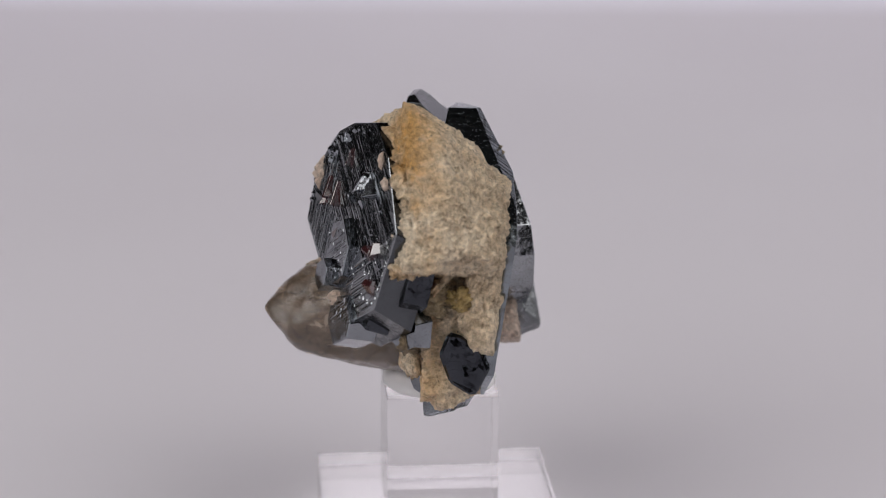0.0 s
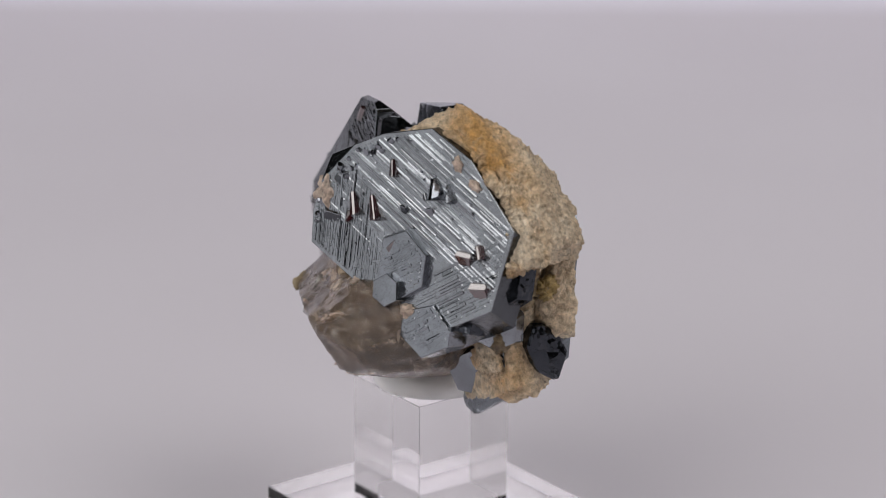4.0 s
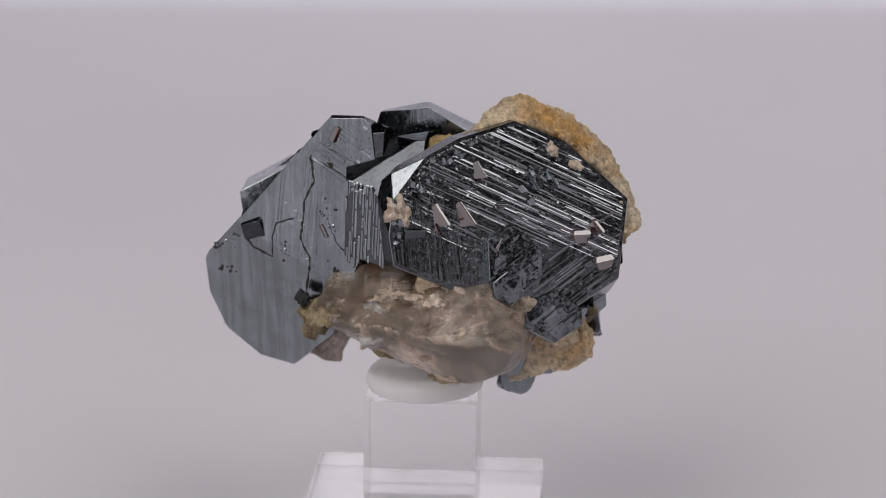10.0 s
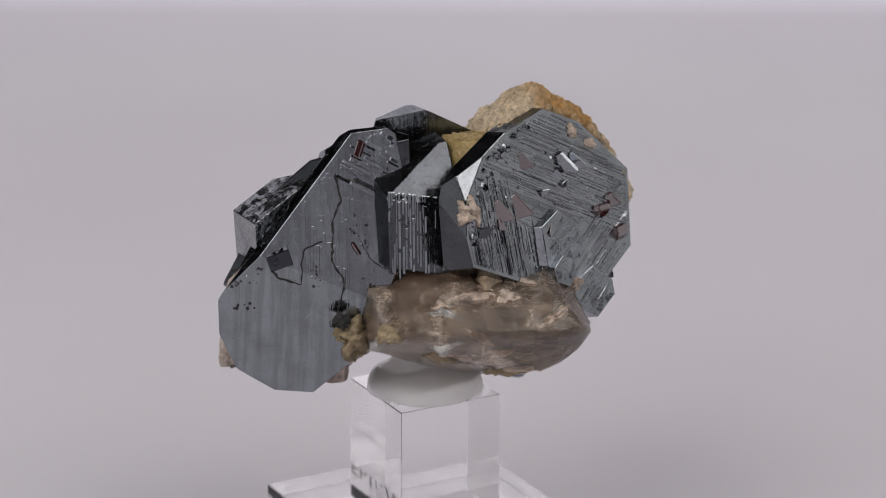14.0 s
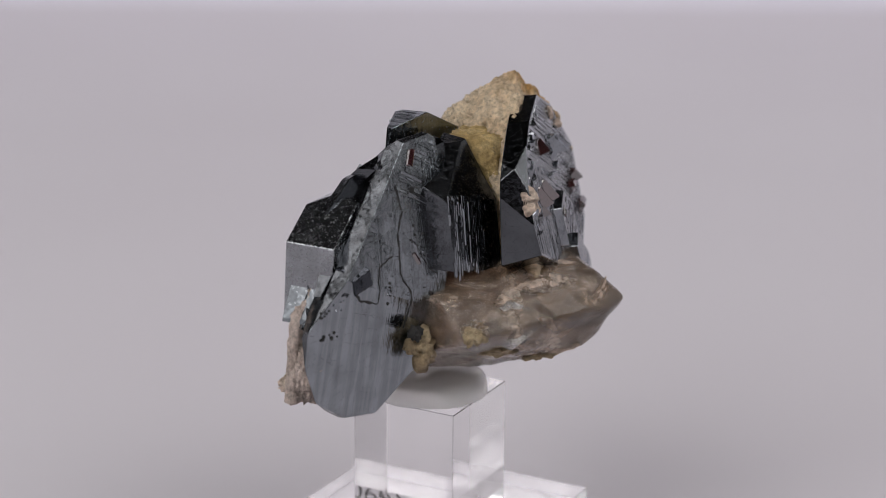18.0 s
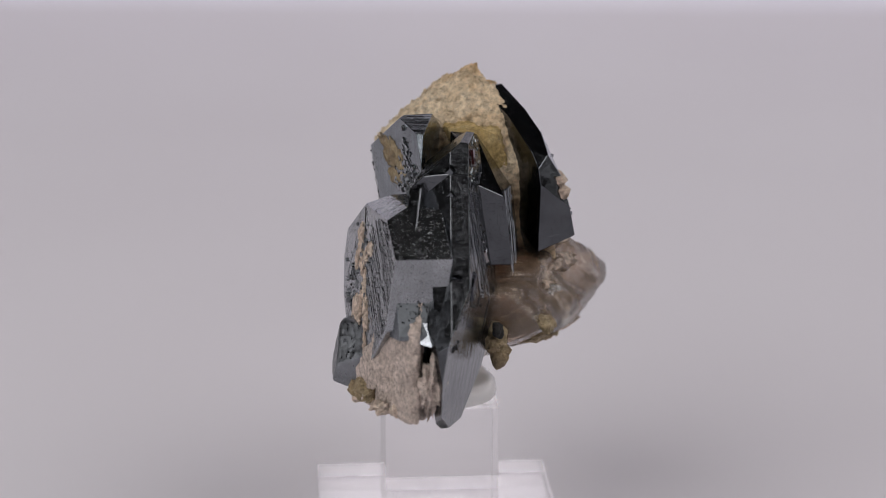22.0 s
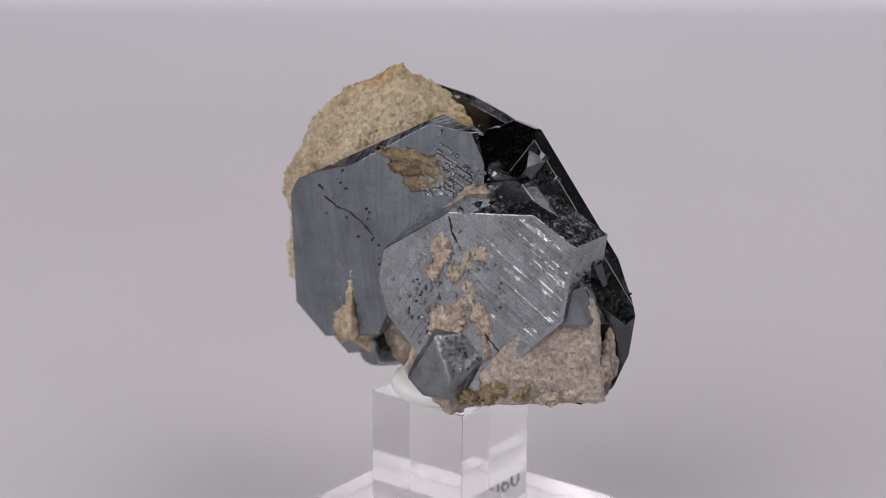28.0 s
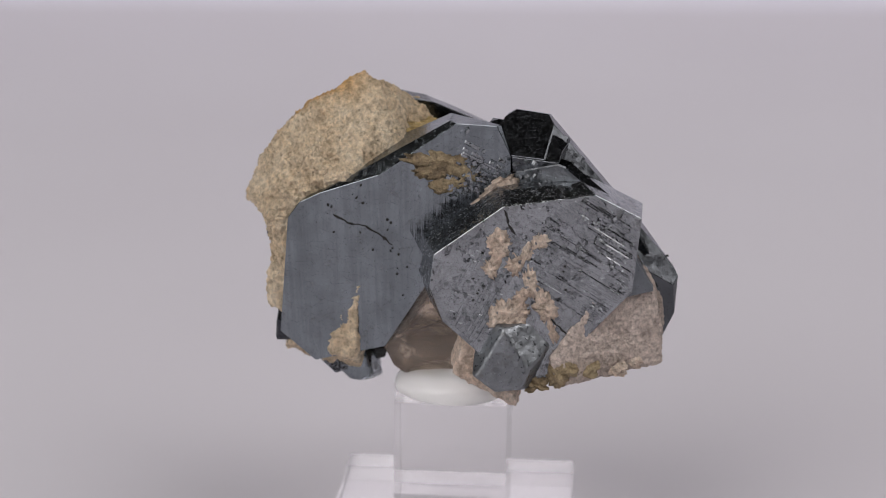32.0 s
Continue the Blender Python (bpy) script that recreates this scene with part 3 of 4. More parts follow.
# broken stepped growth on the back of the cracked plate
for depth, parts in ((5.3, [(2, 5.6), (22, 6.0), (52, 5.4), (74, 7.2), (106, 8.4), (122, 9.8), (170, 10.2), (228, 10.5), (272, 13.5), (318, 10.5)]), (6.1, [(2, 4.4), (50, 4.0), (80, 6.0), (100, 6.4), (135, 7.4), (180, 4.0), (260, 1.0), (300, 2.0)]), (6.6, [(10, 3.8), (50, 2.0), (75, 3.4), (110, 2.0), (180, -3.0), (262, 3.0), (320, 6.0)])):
    crystal("growth_step", plate_l, HEM_ROUGH, on(CL, NL, 0, 0, -depth), NK, 1.3, [(a, d, 8) for a, d in parts], "broken growth step, its sides toned dark for their reflection", 0.12, wobble=0.10, seed=int(depth * 10), rim=HEM_RIM, rim_at=0.8)
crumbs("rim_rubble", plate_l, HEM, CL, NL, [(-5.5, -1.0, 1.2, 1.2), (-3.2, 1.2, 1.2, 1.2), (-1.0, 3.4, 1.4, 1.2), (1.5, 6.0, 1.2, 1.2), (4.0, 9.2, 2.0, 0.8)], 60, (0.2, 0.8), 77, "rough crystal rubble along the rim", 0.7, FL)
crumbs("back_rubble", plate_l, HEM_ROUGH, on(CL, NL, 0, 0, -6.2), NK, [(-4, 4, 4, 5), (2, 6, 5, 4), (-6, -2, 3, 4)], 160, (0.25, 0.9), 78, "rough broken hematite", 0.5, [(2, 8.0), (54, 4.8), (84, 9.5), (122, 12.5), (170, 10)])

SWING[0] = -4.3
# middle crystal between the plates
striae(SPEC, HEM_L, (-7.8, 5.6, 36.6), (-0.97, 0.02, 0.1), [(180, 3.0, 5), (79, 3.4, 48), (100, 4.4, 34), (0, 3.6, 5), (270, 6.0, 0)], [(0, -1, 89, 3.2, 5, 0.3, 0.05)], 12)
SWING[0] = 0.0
# toned dark to hold down its bright reflections
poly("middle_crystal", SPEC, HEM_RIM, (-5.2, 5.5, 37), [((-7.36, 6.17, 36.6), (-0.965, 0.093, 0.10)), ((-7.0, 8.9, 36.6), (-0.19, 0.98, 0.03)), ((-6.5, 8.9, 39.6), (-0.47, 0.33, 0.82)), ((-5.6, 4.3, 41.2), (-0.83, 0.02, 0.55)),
    ((-3.8, 9.7, 38), (0.95, 0.30, 0)), ((-3.6, 1.0, 40), (0, -1, 0)), ((-5, 6, 31.6), (0, 0.2, -1)), ((-3.6, 1.6, 44.0), (-0.1, 0.1, 1))], "bevelled hematite crystal wedged between two plates, toned dark to dim its reflections", 0.06)
# smooth step below the hollow behind the cracked plate
step = poly("growth_step", SPEC, HEM_STEP, (1.2, 18.5, 29.5), [((1.26, 21.35, 31.8), (-0.06, 0.84, 0.54)), ((1.6, 20.0, 33.5), (-0.70, 0.0, 0.71)), ((-1.3, 20, 29.5), (-0.9, 0.0, -0.4)), ((4.6, 19, 33), (0.9, 0.3, 0.1)), ((1, 15.0, 30), (0, -1, 0)), ((1, 20, 28.2), (0, 0.2, -1)), ((0.6, 22.9, 29.0), (-0.1, 0.98, 0.12))], "smooth grey step under a dark hollow", 0.05)
crumbs("bright_edge", step, HEM, (1.6, 20.1, 33.4), (-0.06, 0.84, 0.54), [(1.6, 1.9, 0.8, 0.9), (0.9, 1.3, 0.7, 0.6)], 34, (0.15, 0.5), 92, "glinting broken edge of the step", 0.6)
crack(step, (1.26, 21.35, 31.8), (-0.06, 0.84, 0.54), [(-0.5, 1.9), (-0.3, 0.4), (-0.6, -1.4), (-0.2, -3.0)], 0.16, 19)
# facet that mirrors the dark; that reflection is painted as near-black
crystal("shade_toned_piece", SPEC, HEM_SHADE, (-2.1, 20.6, 33.0), (0.1, 0.95, -0.28), 2.4, [(0, 1.5, 5), (50, 1.5, 5), (95, 1.8, 10), (150, 1.4, 5), (200, 1.7, 5), (265, 1.5, 5), (310, 1.6, 5)], "glassy crystal beside the plate, dark reflection put in its tone", 0.06)
crystal("square_step", step, HEM, (0.6, 22.95, 29.35), (0.22, 0.88, 0.42), 1.2, [(0, 1.3, 3), (84, 1.1, 3), (180, 1.3, 3), (262, 1.1, 3)], "small square growth step", 0.03)

SWING[0] = -8.9
# back plates
plate_b = poly("hematite_plate", SPEC, HEM_B, (4, -4, 33), [
    ((7.2, -4.6, 33.7), (0.956, 0.245, -0.163)), ((6.7, -1.5, 42.0), (0.84, 0.54, 0.0)), ((9.2, -6.7, 39.8), (0.60, -0.153, 0.75)), ((5.6, -1.1, 46.4), (0.40, -0.42, 0.80)), ((8.5, -15.2, 23), (0.0, -0.99, 0.13)), ((9.7, -11.2, 38.3), (0.15, -0.45, 0.88)), ((9.0, -13.6, 36.0), (0.1, -0.8, 0.58)),
    ((8.0, -13.6, 21.0), (0.0, -0.7, -0.7)), ((7.0, -10.0, 19.7), (0.0, 0.25, -0.97)), ((5.6, -4.0, 22.0), (0.1, 0.80, -0.5)), ((0.6, 0, 34), (-1, 0, 0)), ((0, 9.5, 38), (0.2, 0.9, 0.3)), ((4, 0, 46.5), (0, 0.15, 1))],
    "hematite plate with dark bevelled rim and ochre crust", 0.05)
NB, CB = (0.956, 0.245, -0.163), (7.2, -4.6, 33.7)
striae(plate_b, HEM_P, (6.7, -1.5, 42.0), (0.84, 0.54, 0.0), [(0, 12, 0), (90, 4, 0), (180, 0, 0), (270, 5, 0)], [(7.4, -1.0, -30, 2.3, 2.6, 0.42, 0.16)], 23, "stepped_ridge")
crumbs("stepped_ridge", plate_b, HEM_P, (6.7, -1.5, 42.0), (0.84, 0.54, 0.0), [(7.5, -0.5, 1.6, 2.6), (6.0, -3.0, 2.0, 1.0)], 60, (0.3, 0.9), 91, "sparkling stepped ridges", 0.25)
FP = [(172, 13.9, 8), (124, 10.8, 12), (96, 9.4, 28), (96, 10.6, 0), (62, 10.2, 10), (353, 7.2, 10), (315, 5.5, -5), (262, 10.9, -12), (227, 10.9, 0), (200, 12.9, 5)]
plate_p = crystal("hematite_plate", SPEC, HEM_P, CP, NP, 5.5, FP, "striated hematite plate with pale pink mineral patches")
striae(plate_p, HEM_P, CP, NP, FP, [(2.0, 3.5, -33, 5.5, 6.5, 0.24, 0.055), (-8, -2, 60, 4, 5, 0.6, 0.05)], 21)

SWING[0] = -0.8
# lower hematite pieces under the matrix
crystal("lower_plate", SPEC, HEM, (-0.8, -10.9, 20.2), (-0.78, -0.60, -0.18), 2.6, [(0, 4.2, 5), (318, 3.6, 10), (262, 2.7, 10), (200, 4.0, 10), (120, 3.2, 10), (70, 3.4, 10)], "small hematite plate under the matrix")
crystal("lower_plate", SPEC, HEM, (-3.4, -16.6, 27.6), (-0.80, -0.60, 0.1), 2.0, [(0, 2.0, 5), (45, 2.2, 10), (110, 2.4, 10), (180, 2.2, 10), (250, 2.2, 10), (300, 2.0, 10)], "small hematite plate beside the matrix")
# hollow crystal built flat, its inner shade painted by the near-black tone
crystal("shade_toned_piece", SPEC, HEM_SHADE, (2.7, -16.9, 24.2), (0.06, -0.97, 0.16), 2.8, [(20, 2.1, -6), (55, 2.3, -6), (90, 3.1, -6), (125, 3.6, -6), (160, 2.6, -6), (200, 2.0, -6), (235, 2.4, -6), (270, 3.2, -6), (305, 3.7, -6), (340, 2.6, -6)], "glassy hematite crystal, shade of its hollow put in the tone", 0.25, wobble=0.3, seed=6)
# two dark pieces added in place of the shade inside recesses
crystal("shade_toned_piece", SPEC, HEM_SHADE, (-3.2, -18.6, 34.3), NF, 2.6, [(0, 1.2, 5), (70, 3.4, 5), (110, 3.4, 5), (180, 1.2, 5), (250, 3.4, 5), (310, 2.8, 5)], "dark piece standing for a shaded hollow beside the matrix", 0.06)
crystal("shade_toned_piece", SPEC, HEM_SHADE, (-7.5, -15.9, 28.8), NF, 2.5, [(0, 1.5, 5), (85, 0.9, 5), (180, 1.5, 5), (265, 0.9, 5)], "dark piece standing for a shaded hollow under the plate", 0.08, wobble=0.15, seed=9)
TONGUE = (4.4, -15.6, 29.6)
rock("matrix_lump", SPEC, MATRIX, TONGUE, facing(TONGUE, [(-90, 5, 1.7), (-30, 0, 1.8), (0, -6, 1.7), (180, 16, 2.0), (180, -24, 2.3), (90, 0, 2.2), (0, 90, 4.2), (-90, -55, 3.9), (-60, -80, 5.4), (-130, 0, 1.9)]), "beige crumbly tongue of matrix beside the hollow", 0.6, 6, seed=21, sugar=1.3)
for k, (p, su, sv, mat, label) in enumerate((((-0.6, -16.8, 31.2), 2.4, 1.7, OCHRE, "dark rusty brown hollow in the matrix"), ((2.2, -16.9, 31.2), 1.5, 1.3, GOLDEN, "rusty orange stained matrix"), ((-3.0, -17.2, 31.4), 1.5, 1.0, MATRIX, "pale beige crumb"), ((-2.4, -16.6, 26.6), 1.4, 1.4, OCHRE, "brown crumbly matrix"), ((0.6, -17.2, 33.2), 2.2, 0.6, MATRIX, "crumbly beige edge"), ((4.4, -17.0, 33.0), 2.0, 1.0, MATRIX, "crumbly beige edge"))):
    crust("matrix_lump", SPEC, mat, p, (0.05, -0.97, -0.1), 0, 0, su, sv, 12 * k, 0.7, label, 120 + k, 5)
rock("matrix_lump", SPEC, MATRIX, (0.6, -14.6, 21.4), facing((0.6, -14.6, 21.4), [(-90, 10, 1.5), (0, 0, 3.0), (180, 0, 1.4), (90, 0, 2.0), (180, 50, 2.6), (0, 60, 1.6), (-90, -70, 2.6), (0, -60, 2.4), (-150, -20, 1.4)]), "beige crumbly rim under the hollow", 0.6, 5, seed=22)

SWING[0] = -9.2
# rounded knob at the foot of the back plate
KNOB = Vector((1.9, -8.4, 17.4))
rock("rounded_knob", plate_b, HEM_B, KNOB, [(KNOB + Vector(n).normalized() * d, n) for n, d in (((1, 0, 0), 1.6), ((-1, 0, 0), 2.0), ((0, 1, 0.2), 1.7), ((0, -1, 0), 2.2), ((0, 0, 1), 2.2), ((0.2, 0.2, -1), 1.5), ((0.3, -0.7, -0.7), 1.8))], "rounded hematite knob", 0.15, 4, seed=33, sharp=6, sugar=0.15)

SWING[0] = -0.6
# matrix
MID = (0.6, -12.0, 38.5)
rock("matrix", SPEC, MATRIX, MID, facing(MID, [
    (-10, 46, 5.8), (-5, 53, 6.1), (-20, 23, 5.7), (-40, 37, 5.4), (-60, -21, 7.7), (79, 35, 9.3), (-61, 64, 7.2), (-74, 52, 6.6), (-82, 36, 6.6), (-87, 25, 7.1), (37, 27, 7.4), (-155, 35, 7.6), (-28, 34, 5.4), (-51, 22, 6.0), (147, 65, 11.2)])
    + [((-7.55, -7.75, 38.1), (-0.91, -0.345, 0.234)), ((0, 0, 38), (0, 1, 0)), ((5.4, -5.7, 33.7), (0.983, 0.093, -0.163)), ((0, -15, 33.2), (0, -0.3, -0.95)), ((7.3, -16, 36), (0.98, -0.2, 0.0))],
    "beige granular matrix stained rusty orange", 0.7, 7, sharp=34, sugar=1.5)
rock("matrix", SPEC, MATRIX, (2.0, -12.5, 26.0), [
    ((2.0, -15.3, 27), (0.1, -1, 0.10)), ((4.3, -14, 25), (1, -0.2, 0)), ((-1.5, -12, 25), (-1, 0, 0)), ((2, -8, 25), (0, 1, 0)), ((1.5, -13.0, 19.4), (0.1, -0.4, -0.9)), ((4.8, -12, 20), (0.6, 0, -0.8)), ((2, -12, 33), (0, 0, 1))],
    "beige matrix below the plates", 0.7, 6, seed=2, sugar=1.5)
rock("matrix", SPEC, GOLDEN, (-4.6, -1.4, 40.5), facing((-4.6, -1.4, 40.5), [(107, 8, 1.9), (197, 0, 2.0), (17, -12, 2.9), (197, -14, 2.3), (107, -62, 5.2), (0, 90, 3.4), (150, 45, 3.0), (287, 0, 4.0), (60, 0, 3.2)]), "golden brown stained edge of the matrix", 0.35, 5, seed=27)
SWING[0] = -8.0
rock("feldspar", SPEC, FELDSPAR, (0.6, 19.0, 24.0), [
    ((2.0, 20.3, 24.5), (0.80, 0.58, 0.05)), ((1.2, 21.4, 30.3), (0.3, 0.75, 0.6)), ((-2.4, 23.3, 24.0), (-0.35, 0.9, 0.1)), ((0.0, 20, 19.8), (0.1, 0.25, -1)), ((5.5, 14.5, 20), (0.5, -0.8, -0.3)), ((-1.6, 20, 24), (-1, 0, 0)), ((5.0, 15.5, 24.5), (0.5, -0.6, 0.6))],
    "pinkish beige grainy feldspar block", 0.45, 6, seed=3)

SWING[0] = 0.0
# quartz
HEART = (-7.0, -1.0, 25.0)
SIDES = facing(HEART, [
    (166, 43, 8.2), (153, 48, 7.1), (-170, -34, 9.0), (-109, -69, 6.6), (-69, -41, 9.1), (-159, -69, 6.1), (-108, -64, 6.6), (-70, -29, 8.7), (154, -67, 5.3), (-129, -58, 7.4), (-101, -24, 9.3), (-92, 1, 9.6), (-155, -38, 9.3), (-120, 43, 9.6), (129, -62, 4.9), (143, -52, 5.4), (158, -29, 6.9)]) + [
    ((-12, 0, 30.4), (-0.05, 0.1, 1)), ((-6, 11.0, 24), (0.1, 1, 0.1)), ((2.6, 0, 24), (1, 0.1, -0.1))]
quartz = rock("quartz_crystal", SPEC, SMOKY, HEART, SIDES, "smoky brown translucent quartz crystal", 0.3, 6, seed=8, sugar=0.35, sharp=44)


def seat(centre, planes, bearing, rise):
    """The place and the outward direction where a ray from the centre leaves a body bounded by planes."""
    a, e = radians(bearing), radians(rise)
    w = Vector((math.cos(a) * math.cos(e), math.sin(a) * math.cos(e), math.sin(e)))
    best = None
    for p, n in planes:
        n = Vector(n).normalized()
        k = w.dot(n)
        if k > 1e-3:
            d = (Vector(p) - Vector(centre)).dot(n) / k
            if best is None or d < best[0]:
                best = (d, n)
    return Vector(centre) + w * (best[0] - 0.1), tuple(best[1])


SWING[0] = -3.2
# details of the cracked plate
crack(plate_l, CL, NL, [(2.7, 7.2), (3.2, 4.4), (2.3, 2.4), (2.0, -1.7), (2.5, -2.9), (3.2, -3.7), (2.9, -5.9), (2.5, -7.6)], 0.38, 2)
crack(plate_l, CL, NL, [(-4.7, -1.2), (-3.7, -3.2), (-1.2, -4.1)], 0.30, 3)
crack(plate_l, CL, NL, [(1.3, 0.4), (-0.7, -0.3), (-1.2, -1.6), (-1.2, -4.1)], 0.24, 4)
crack(plate_l, CL, NL, [(5.0, 0.2), (6.0, -1.8), (7.4, -3.0)], 0.14, 5)
crack(plate_l, CL, NL, [(2.8, 7.0), (5.2, 6.0), (7.4, 4.8)], 0.12, 6)
crack(plate_l, CL, NL, [(4.4, 8.2), (6.0, 7.6), (8.0, 6.6)], 0.10, 7)
crumbs("pits", plate_l, CRACK, CL, NL, [(-7.8, -3.6, 0.8, 0.4), (-7.0, -6.2, 1.2, 0.5), (5.0, 6.4, 0.4, 0.4), (4.6, 1.2, 1.8, 1.5), (0.3, -2.5, 0.4, 1.5), (6.0, -4.5, 1.0, 1.0)], 46, (0.12, 0.5), 31, "small dark pits", 0.1)
crumbs("crystal_dust", plate_l, HEM, CL, NL, [(0.3, -3.0, 0.6, 1.0), (-6.0, -3.0, 1.2, 1.0), (5.5, 0, 2, 3)], 20, (0.15, 0.4), 33, "tiny glinting crystals", 0.5)
prism("red_crystal", plate_l, RUTILE, CL, NL, 5.3, 9.6, 70, 1.9, 0.9, 0.3, "dark red glassy prism", 10)
prism("red_crystal", plate_l, RUTILE, CL, NL, 4.6, -0.7, -60, 1.6, 0.5, 0.2, "dark red glassy prism", 10)
crust("feldspar_crust", plate_l, FELDSPAR, (-0.8, 23.3, 24.2), (-0.1, 1.0, 0), 0, 0, 1.2, 3.2, 0, 0.8, "pinkish feldspar crust on the rim", 90, 5)

SWING[0] = -1.5
# details of the striated front plate
crumbs("crystal_dust", plate_f, HEM, CF, NF, [(-2.5, 0.5, 4, 4), (-4.5, -4.0, 5, 3), (-1.5, -6.0, 3, 3), (5, 1, 4, 4), (-8, 3, 3, 3), (2, 5, 5, 3)], 80, (0.12, 0.45), 41, "tiny glinting crystals", 0.55, FF)
crumbs("rim_rubble", plate_f, HEM, CF, NF, [(-9.6, 4.2, 1.8, 1.4), (-6.6, 6.4, 1.8, 1.2), (-3.0, 8.2, 1.8, 1.0), (-11.6, 0.5, 0.8, 3)], 70, (0.3, 1.1), 45, "rough crystal rubble along the rim", 0.7, FF)
crust("pale_crumb", plate_f, PALE, CF, NF, 4.9, 6.0, 0.6, 0.8, 20, 0.4, "pale beige crumb", 6, 3)
crust("pale_crumb", plate_f, PALE, CF, NF, 7.4, 4.3, 0.7, 0.5, -40, 0.5, "pale beige crumb", 7, 3)
crust("pale_crumb", plate_f, PALE, CF, NF, 1.6, -9.6, 0.9, 0.9, -40, 1.0, "pale beige crumb", 9, 3)

for k, (u, v, az, su, sv) in enumerate(((12.4, -2.6, 355, 1.6, 1.5), (12.0, 0.2, 5, 1.9, 1.6), (10.8, 2.6, 40, 2.0, 1.5), (8.8, 4.8, 46, 2.0, 1.7), (6.6, 6.9, 50, 1.9, 1.5), (4.0, 8.2, 66, 1.9, 1.4))):
    n, a, b = axes(NF)
    crust("matrix_lump", plate_f, MATRIX, on(CF, NF, u, v, -2.0), tuple(a * math.cos(radians(az)) + b * math.sin(radians(az))), 0, 0, sv, su, 0, 0.7, "beige crumbly matrix along the edge", 110 + k, 5)
for k, (u, v, out, az, ti, r) in enumerate(((-11.2, 2.8, -0.6, 150, 22, 1.2), (-11.8, 0.6, -0.9, 165, 30, 1.3), (-12.0, -1.8, -0.5, 172, 18, 1.1), (-11.4, -4.2, -0.8, 178, 28, 1.3), (-10.0, 4.8, -0.9, 140, 25, 1.1), (-8.2, 6.6, -1.0, 128, 24, 1.1))):
    n, a, b = axes(NF)
    w = a * math.cos(radians(az)) + b * math.sin(radians(az))
    crystal("rim_facet", plate_f, HEM_RIM, on(CF, NF, u * 0.92, v * 0.92, out), w * math.cos(radians(ti)) + n * math.sin(radians(ti)), 2.0, [(q + 23 * k, r * 0.6 * e, 14) for q, e in ((10, 1.2), (62, 0.9), (128, 1.1), (185, 1.3), (250, 0.9), (312, 1.1))], "small crystal facet on the rim, dark reflection put in its tone", 0.04)

crust("pale_lump", plate_f, PALE, (-12.4, 2.1, 38.8), NF, 0, 0, 1.35, 1.6, 15, 1.0, "pale pinkish crumbly lump", 70)

SWING[0] = -8.9
# details of the back plates
c = on(CP, NP, -5.8, -7.2, -0.6)
rock("lower_crystal", plate_p, HEM_ROUGH, c, [(c + Vector(n).normalized() * d, n) for n, d in (((0.95, 0.25, 0.15), 2.3), ((0.7, -0.55, 0.5), 2.8), ((0.6, 0.7, 0.45), 2.6), ((0.1, -1, -0.1), 3.2), ((0.2, 0.9, -0.3), 3.2), ((0.4, -0.5, -0.8), 3.6), ((0.3, 0.2, -1), 3.5), ((0, 0, 1), 3.6), ((-1, 0, 0), 2.5))], "blocky hematite crystal under the plate", 0.10, 5, seed=31, sharp=60, sugar=0.12)
crust("ochre_crust", plate_b, OCHRE, (6.7, -1.5, 42.0), (0.84, 0.54, 0.0), 3.9, -0.5, 3.2, 1.4, -10, 0.20, "yellow-brown flaky crust", 11, 5)
crust("ochre_crust", plate_b, OCHRE, (6.7, -1.5, 42.0), (0.84, 0.54, 0.0), 4.3, -2.4, 2.0, 0.9, 0, 0.25, "yellow-brown flaky crust", 12)
crust("pale_crust", plate_b, PALE, (6.7, -1.5, 42.0), (0.84, 0.54, 0.0), 9.6, -3.7, 2.6, 1.1, 22, 0.5, "pale pinkish crust", 13)
crack(plate_b, CB, NB, [(-4.6, 2.9), (-3.0, 1.9), (-1.2, 1.6), (0.2, 0.7), (1.7, -0.6)], 0.3, 15)
crumbs("pits", plate_b, CRACK, CB, NB, [(-2.5, 4, 3, 2), (1.0, 2, 3, 3), (2, -3, 2, 3), (-5, 3, 2, 2)], 28, (0.12, 0.42), 51, "small dark pits", 0.1)
for k, (u, v, su, sv, h) in enumerate(((-5.6, -2.8, 2.0, 2.5, -15), (-2.0, -1.8, 1.1, 1.7, 20), (-3.4, 0.8, 0.8, 1.6, 15), (-6.8, 4.6, 1.4, 1.7, 0), (-2.4, 5.0, 1.2, 0.8, 10), (-1.2, -4.6, 0.5, 1.4, 10), (-5.2, 2.6, 1.0, 1.1, 0), (-4.4, -0.6, 1.2, 0.7, 40), (-7.6, 2.2, 0.8, 1.2, 30), (-3.9, 3.8, 0.6, 1.1, -20))):
    crust("pale_patch", plate_p, PALE, CP, NP, u, v, su, sv, h, 0.22, "pale pinkish mineral patch", 30 + k, 5)
for k, (u, v, su, sv) in enumerate(((-0.6, -9.2, 1.3, 1.2), (-2.8, -10.2, 1.2, 0.8), (0.6, -8.6, 1.0, 0.8))):
    crust("ochre_crust", plate_p, OCHRE, CP, NP, u, v, su, sv, 0, 0.7, "ochre crumbly crust", 40 + k)
crumbs("surface_rubble", plate_p, HEM_ROUGH, CP, NP, [(-7, 1, 5, 4), (-4, 4, 4, 3), (-9, -2, 3, 3), (-4.5, -6.5, 4, 3)], 130, (0.2, 0.7), 55, "rough broken hematite surface", 0.14, FP)
crumbs("pits", plate_p, CRACK, CP, NP, [(-9, -0.5, 2, 2), (0, 2.5, 2, 2), (-8, 2, 3, 2), (-4, -5, 3, 2)], 18, (0.15, 0.45), 57, "small dark pits", 0.1)
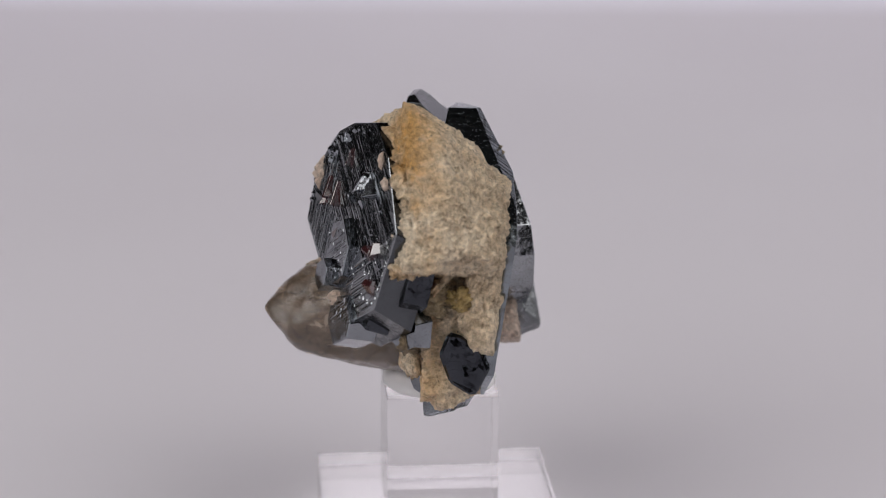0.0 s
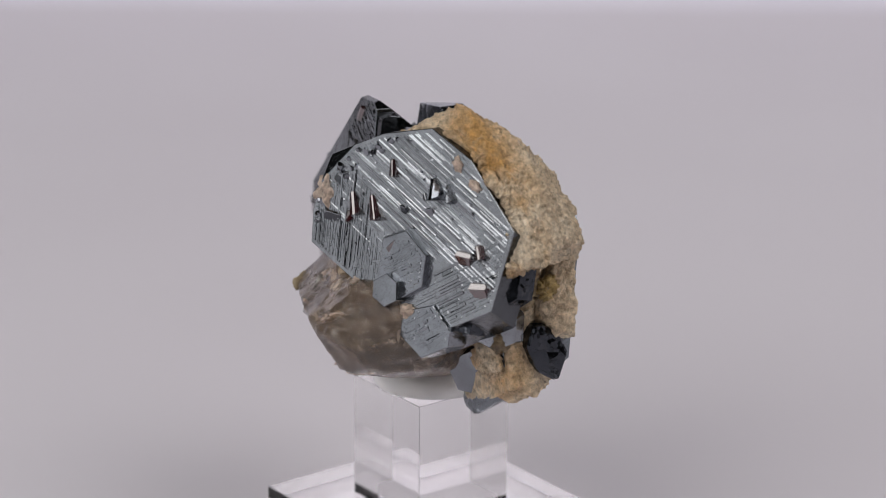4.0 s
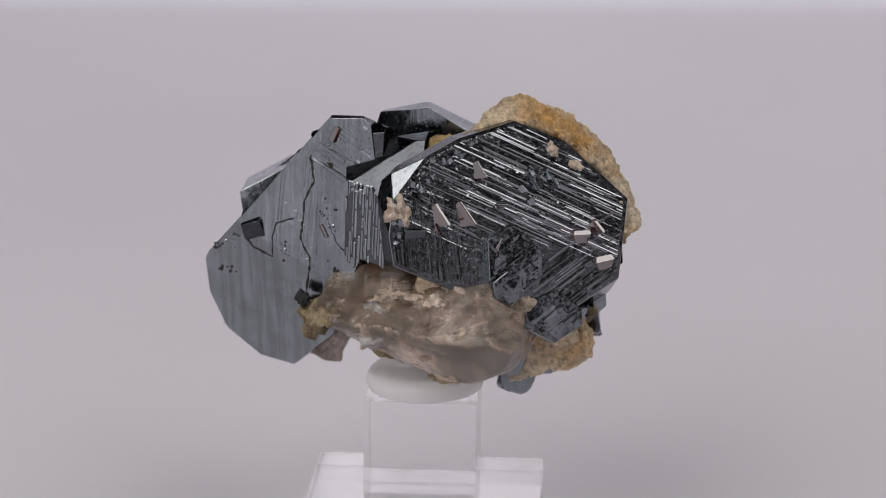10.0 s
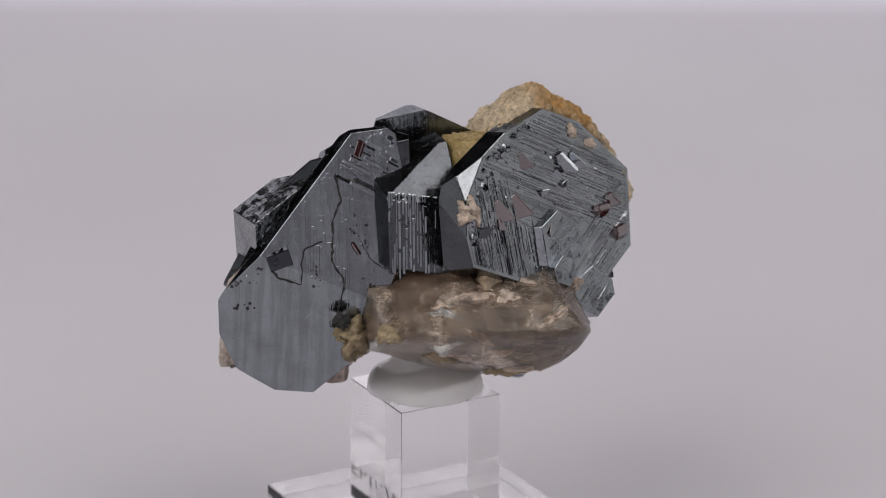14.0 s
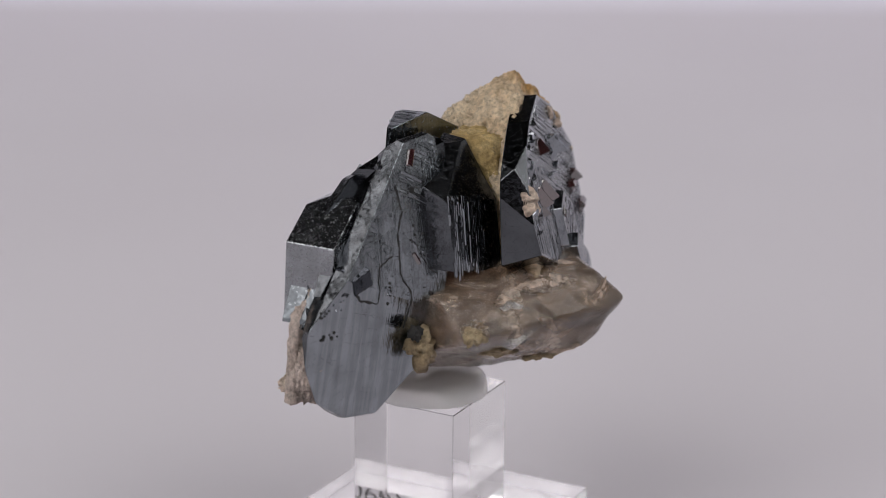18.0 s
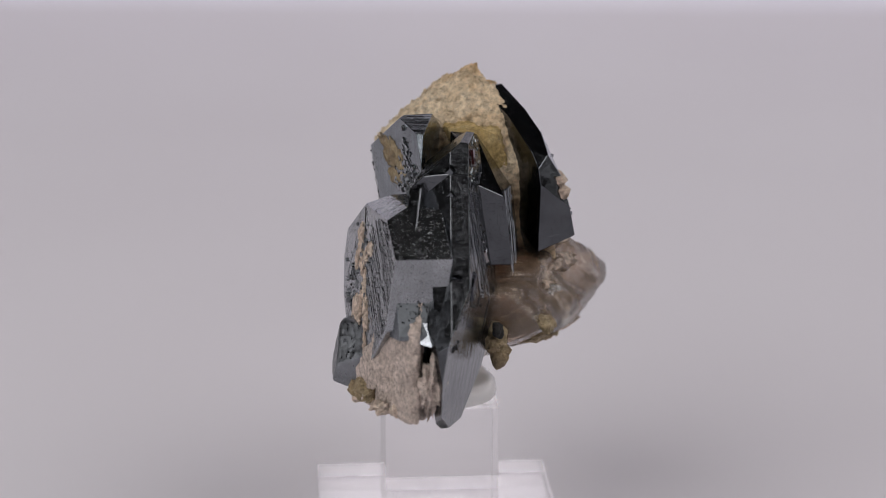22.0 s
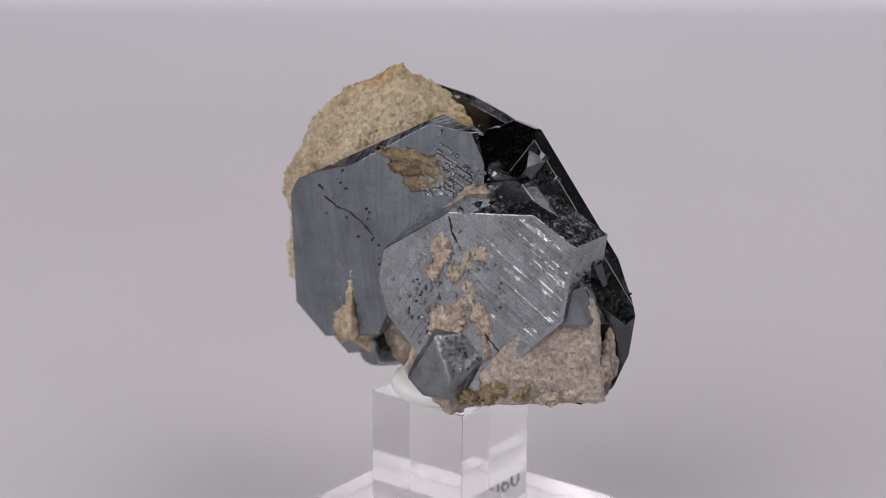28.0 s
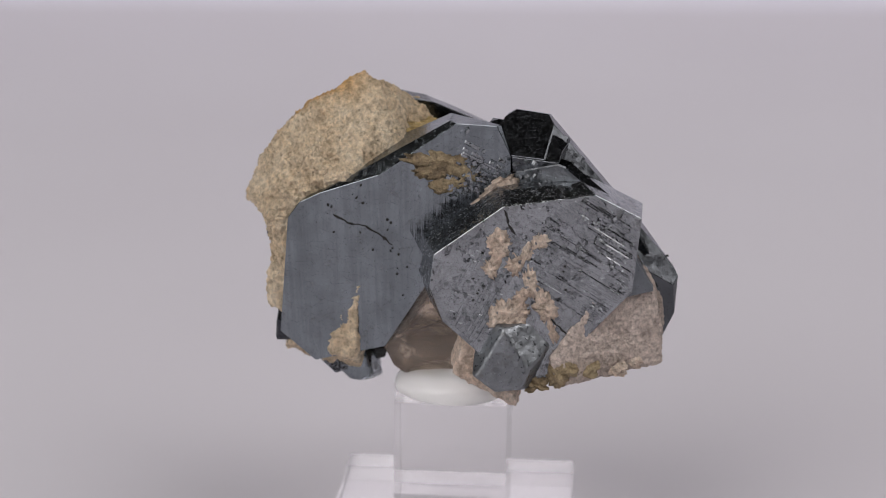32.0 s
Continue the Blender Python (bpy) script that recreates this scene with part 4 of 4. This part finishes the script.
crack(plate_p, CP, NP, [(-6.2, 8.4), (-5.6, 6.6), (-5.0, 5.8)], 0.3, 17)
crack(plate_p, CP, NP, [(-3.0, -1.0), (-1.0, -3.6), (1.0, -5.4)], 0.3, 18)
for k, (p, su, sv) in enumerate((((2.4, 20.6, 20.7), 1.2, 0.7), ((0.4, 21.8, 21.0), 0.9, 0.8), ((4.0, 18.0, 20.8), 1.0, 0.6), ((-1.0, 22.2, 21.6), 0.8, 0.8))):
    crust("pale_crumb", plate_p, OCHRE if k == 2 else PALE, p, (0.5, 0.8, -0.3), 0, 0, su, sv, 30 * k, 0.8, "pale yellowish crumb", 100 + k)

SWING[0] = 0.0
# pale lumps and crumbs on quartz and matrix
rock("pale_lump", SPEC, PALE, (7.2, 6.6, 21.8), [((8.6, 6.4, 21.8), (1, 0, 0.1)), ((5, 6.6, 21.8), (-1, 0, 0)), ((7, 9.6, 21.8), (0, 1, 0)), ((7, 3.2, 22.5), (0.2, -0.9, 0.3)), ((7, 6.5, 24.6), (0, -0.3, 1)), ((7, 7, 18.3), (0, -0.5, -1))], "pale pinkish crumbly lump", 0.5, 5, seed=12)
for k, (bearing, rise, su, sv, h, thick) in enumerate(((172, 40, 3.2, 1.3, -10, 0.5), (150, 42, 2.2, 1.0, 10, 0.5), (200, 48, 2.6, 1.0, 15, 0.4), (128, 25, 1.5, 0.8, -20, 0.4), (205, 15, 1.8, 0.5, 30, 0.3), (190, -28, 2.6, 0.5, 12, 0.25),
        (165, -22, 2.2, 0.4, -14, 0.25), (222, -20, 1.8, 0.35, 30, 0.25), (214, -34, 1.3, 0.8, 0, 0.3), (140, -12, 1.6, 0.6, -30, 0.3), (176, -8, 1.2, 0.4, 20, 0.2), (158, 8, 1.5, 0.35, -35, 0.2))):
    p, n = seat(HEART, SIDES, bearing, rise)
    crust("pale_patch", quartz, PALE, p, n, 0, 0, su, sv, h, thick, "pale cream crust on the quartz", 80 + k)
for k, (bearing, rise, su, sv) in enumerate(((196, -34, 1.8, 0.8), (118, -18, 2.0, 1.6), (110, 8, 1.6, 1.2), (182, -40, 1.6, 0.6))):
    p, n = seat(HEART, SIDES, bearing, rise)
    crust("brown_patch", quartz, OCHRE, p, n, 0, 0, su, sv, 15 * k, 0.5, "brown stained crust on the quartz", 63 + k)
SWING[0] = -3.5
crust("dark_crumb", SPEC, CRACK, (-7.0, 13.3, 26.8), (-0.9, 0.3, 0.2), 0, 0, 0.9, 0.8, 0, 0.45, "blackish brown crumbly knob", 65)
crust("brown_patch", SPEC, OCHRE, (-6.6, 12.2, 24.6), (-0.9, 0.3, 0.2), 0, 0, 1.8, 2.0, 0, 1.3, "brown crumbly patch beside the plate", 66)
poly("quartz_crystal", SPEC, SMOKY, (-9.8, 3.0, 28.6), [((-11.6, 3, 29), (-0.9, 0.3, 0.25)), ((-9.8, 6.4, 28), (-0.2, 1, 0.2)), ((-9.8, -0.5, 28), (-0.2, -1, 0.2)), ((-9.5, 3, 31.0), (-0.1, 0.2, 1)), ((-5, 3, 28), (1, 0, 0)), ((-9, 3, 25), (0, 0, -1))], "smoky quartz crystal under the middle crystal", 0.3, wobble=0.3, seed=5)
# flat facet with its bright reflection painted in as pale quartz
crystal("quartz_window", quartz, BRIGHT_FACET, (-13.3, 4.5, 26.7), (-0.80, 0.45, 0.38), 2.0, [(0, 2.8, 10), (62, 2.0, 10), (118, 2.3, 10), (180, 2.6, 10), (238, 2.1, 10), (300, 1.9, 10)], "flat facet of the quartz, bright reflection put in its pale colour", 0.12)
SWING[0] = -0.6
crust("pale_lump", SPEC, MATRIX, (-3.2, -18.0, 31.9), (-0.5, -0.85, 0.1), 0, 0, 1.2, 1.0, 0, 0.9, "pale beige crumb", 68)
crust("matrix_lump", SPEC, MATRIX, (-2.6, -14.0, 23.6), (-0.8, -0.55, 0), 0, 0, 1.7, 2.0, 0, 0.9, "beige crumbly matrix", 69)


def motions():
    rows = [(t, TURN * t) for t in range(33)]
    for ob, z in ((SPEC, (19.0 + LIFT) * MM), (STAND, 0.0), (PAD, 0.0)):
        walk(ob, [(t, pose(0, 0, z, 0, 0, a)) for t, a in rows])


motions()
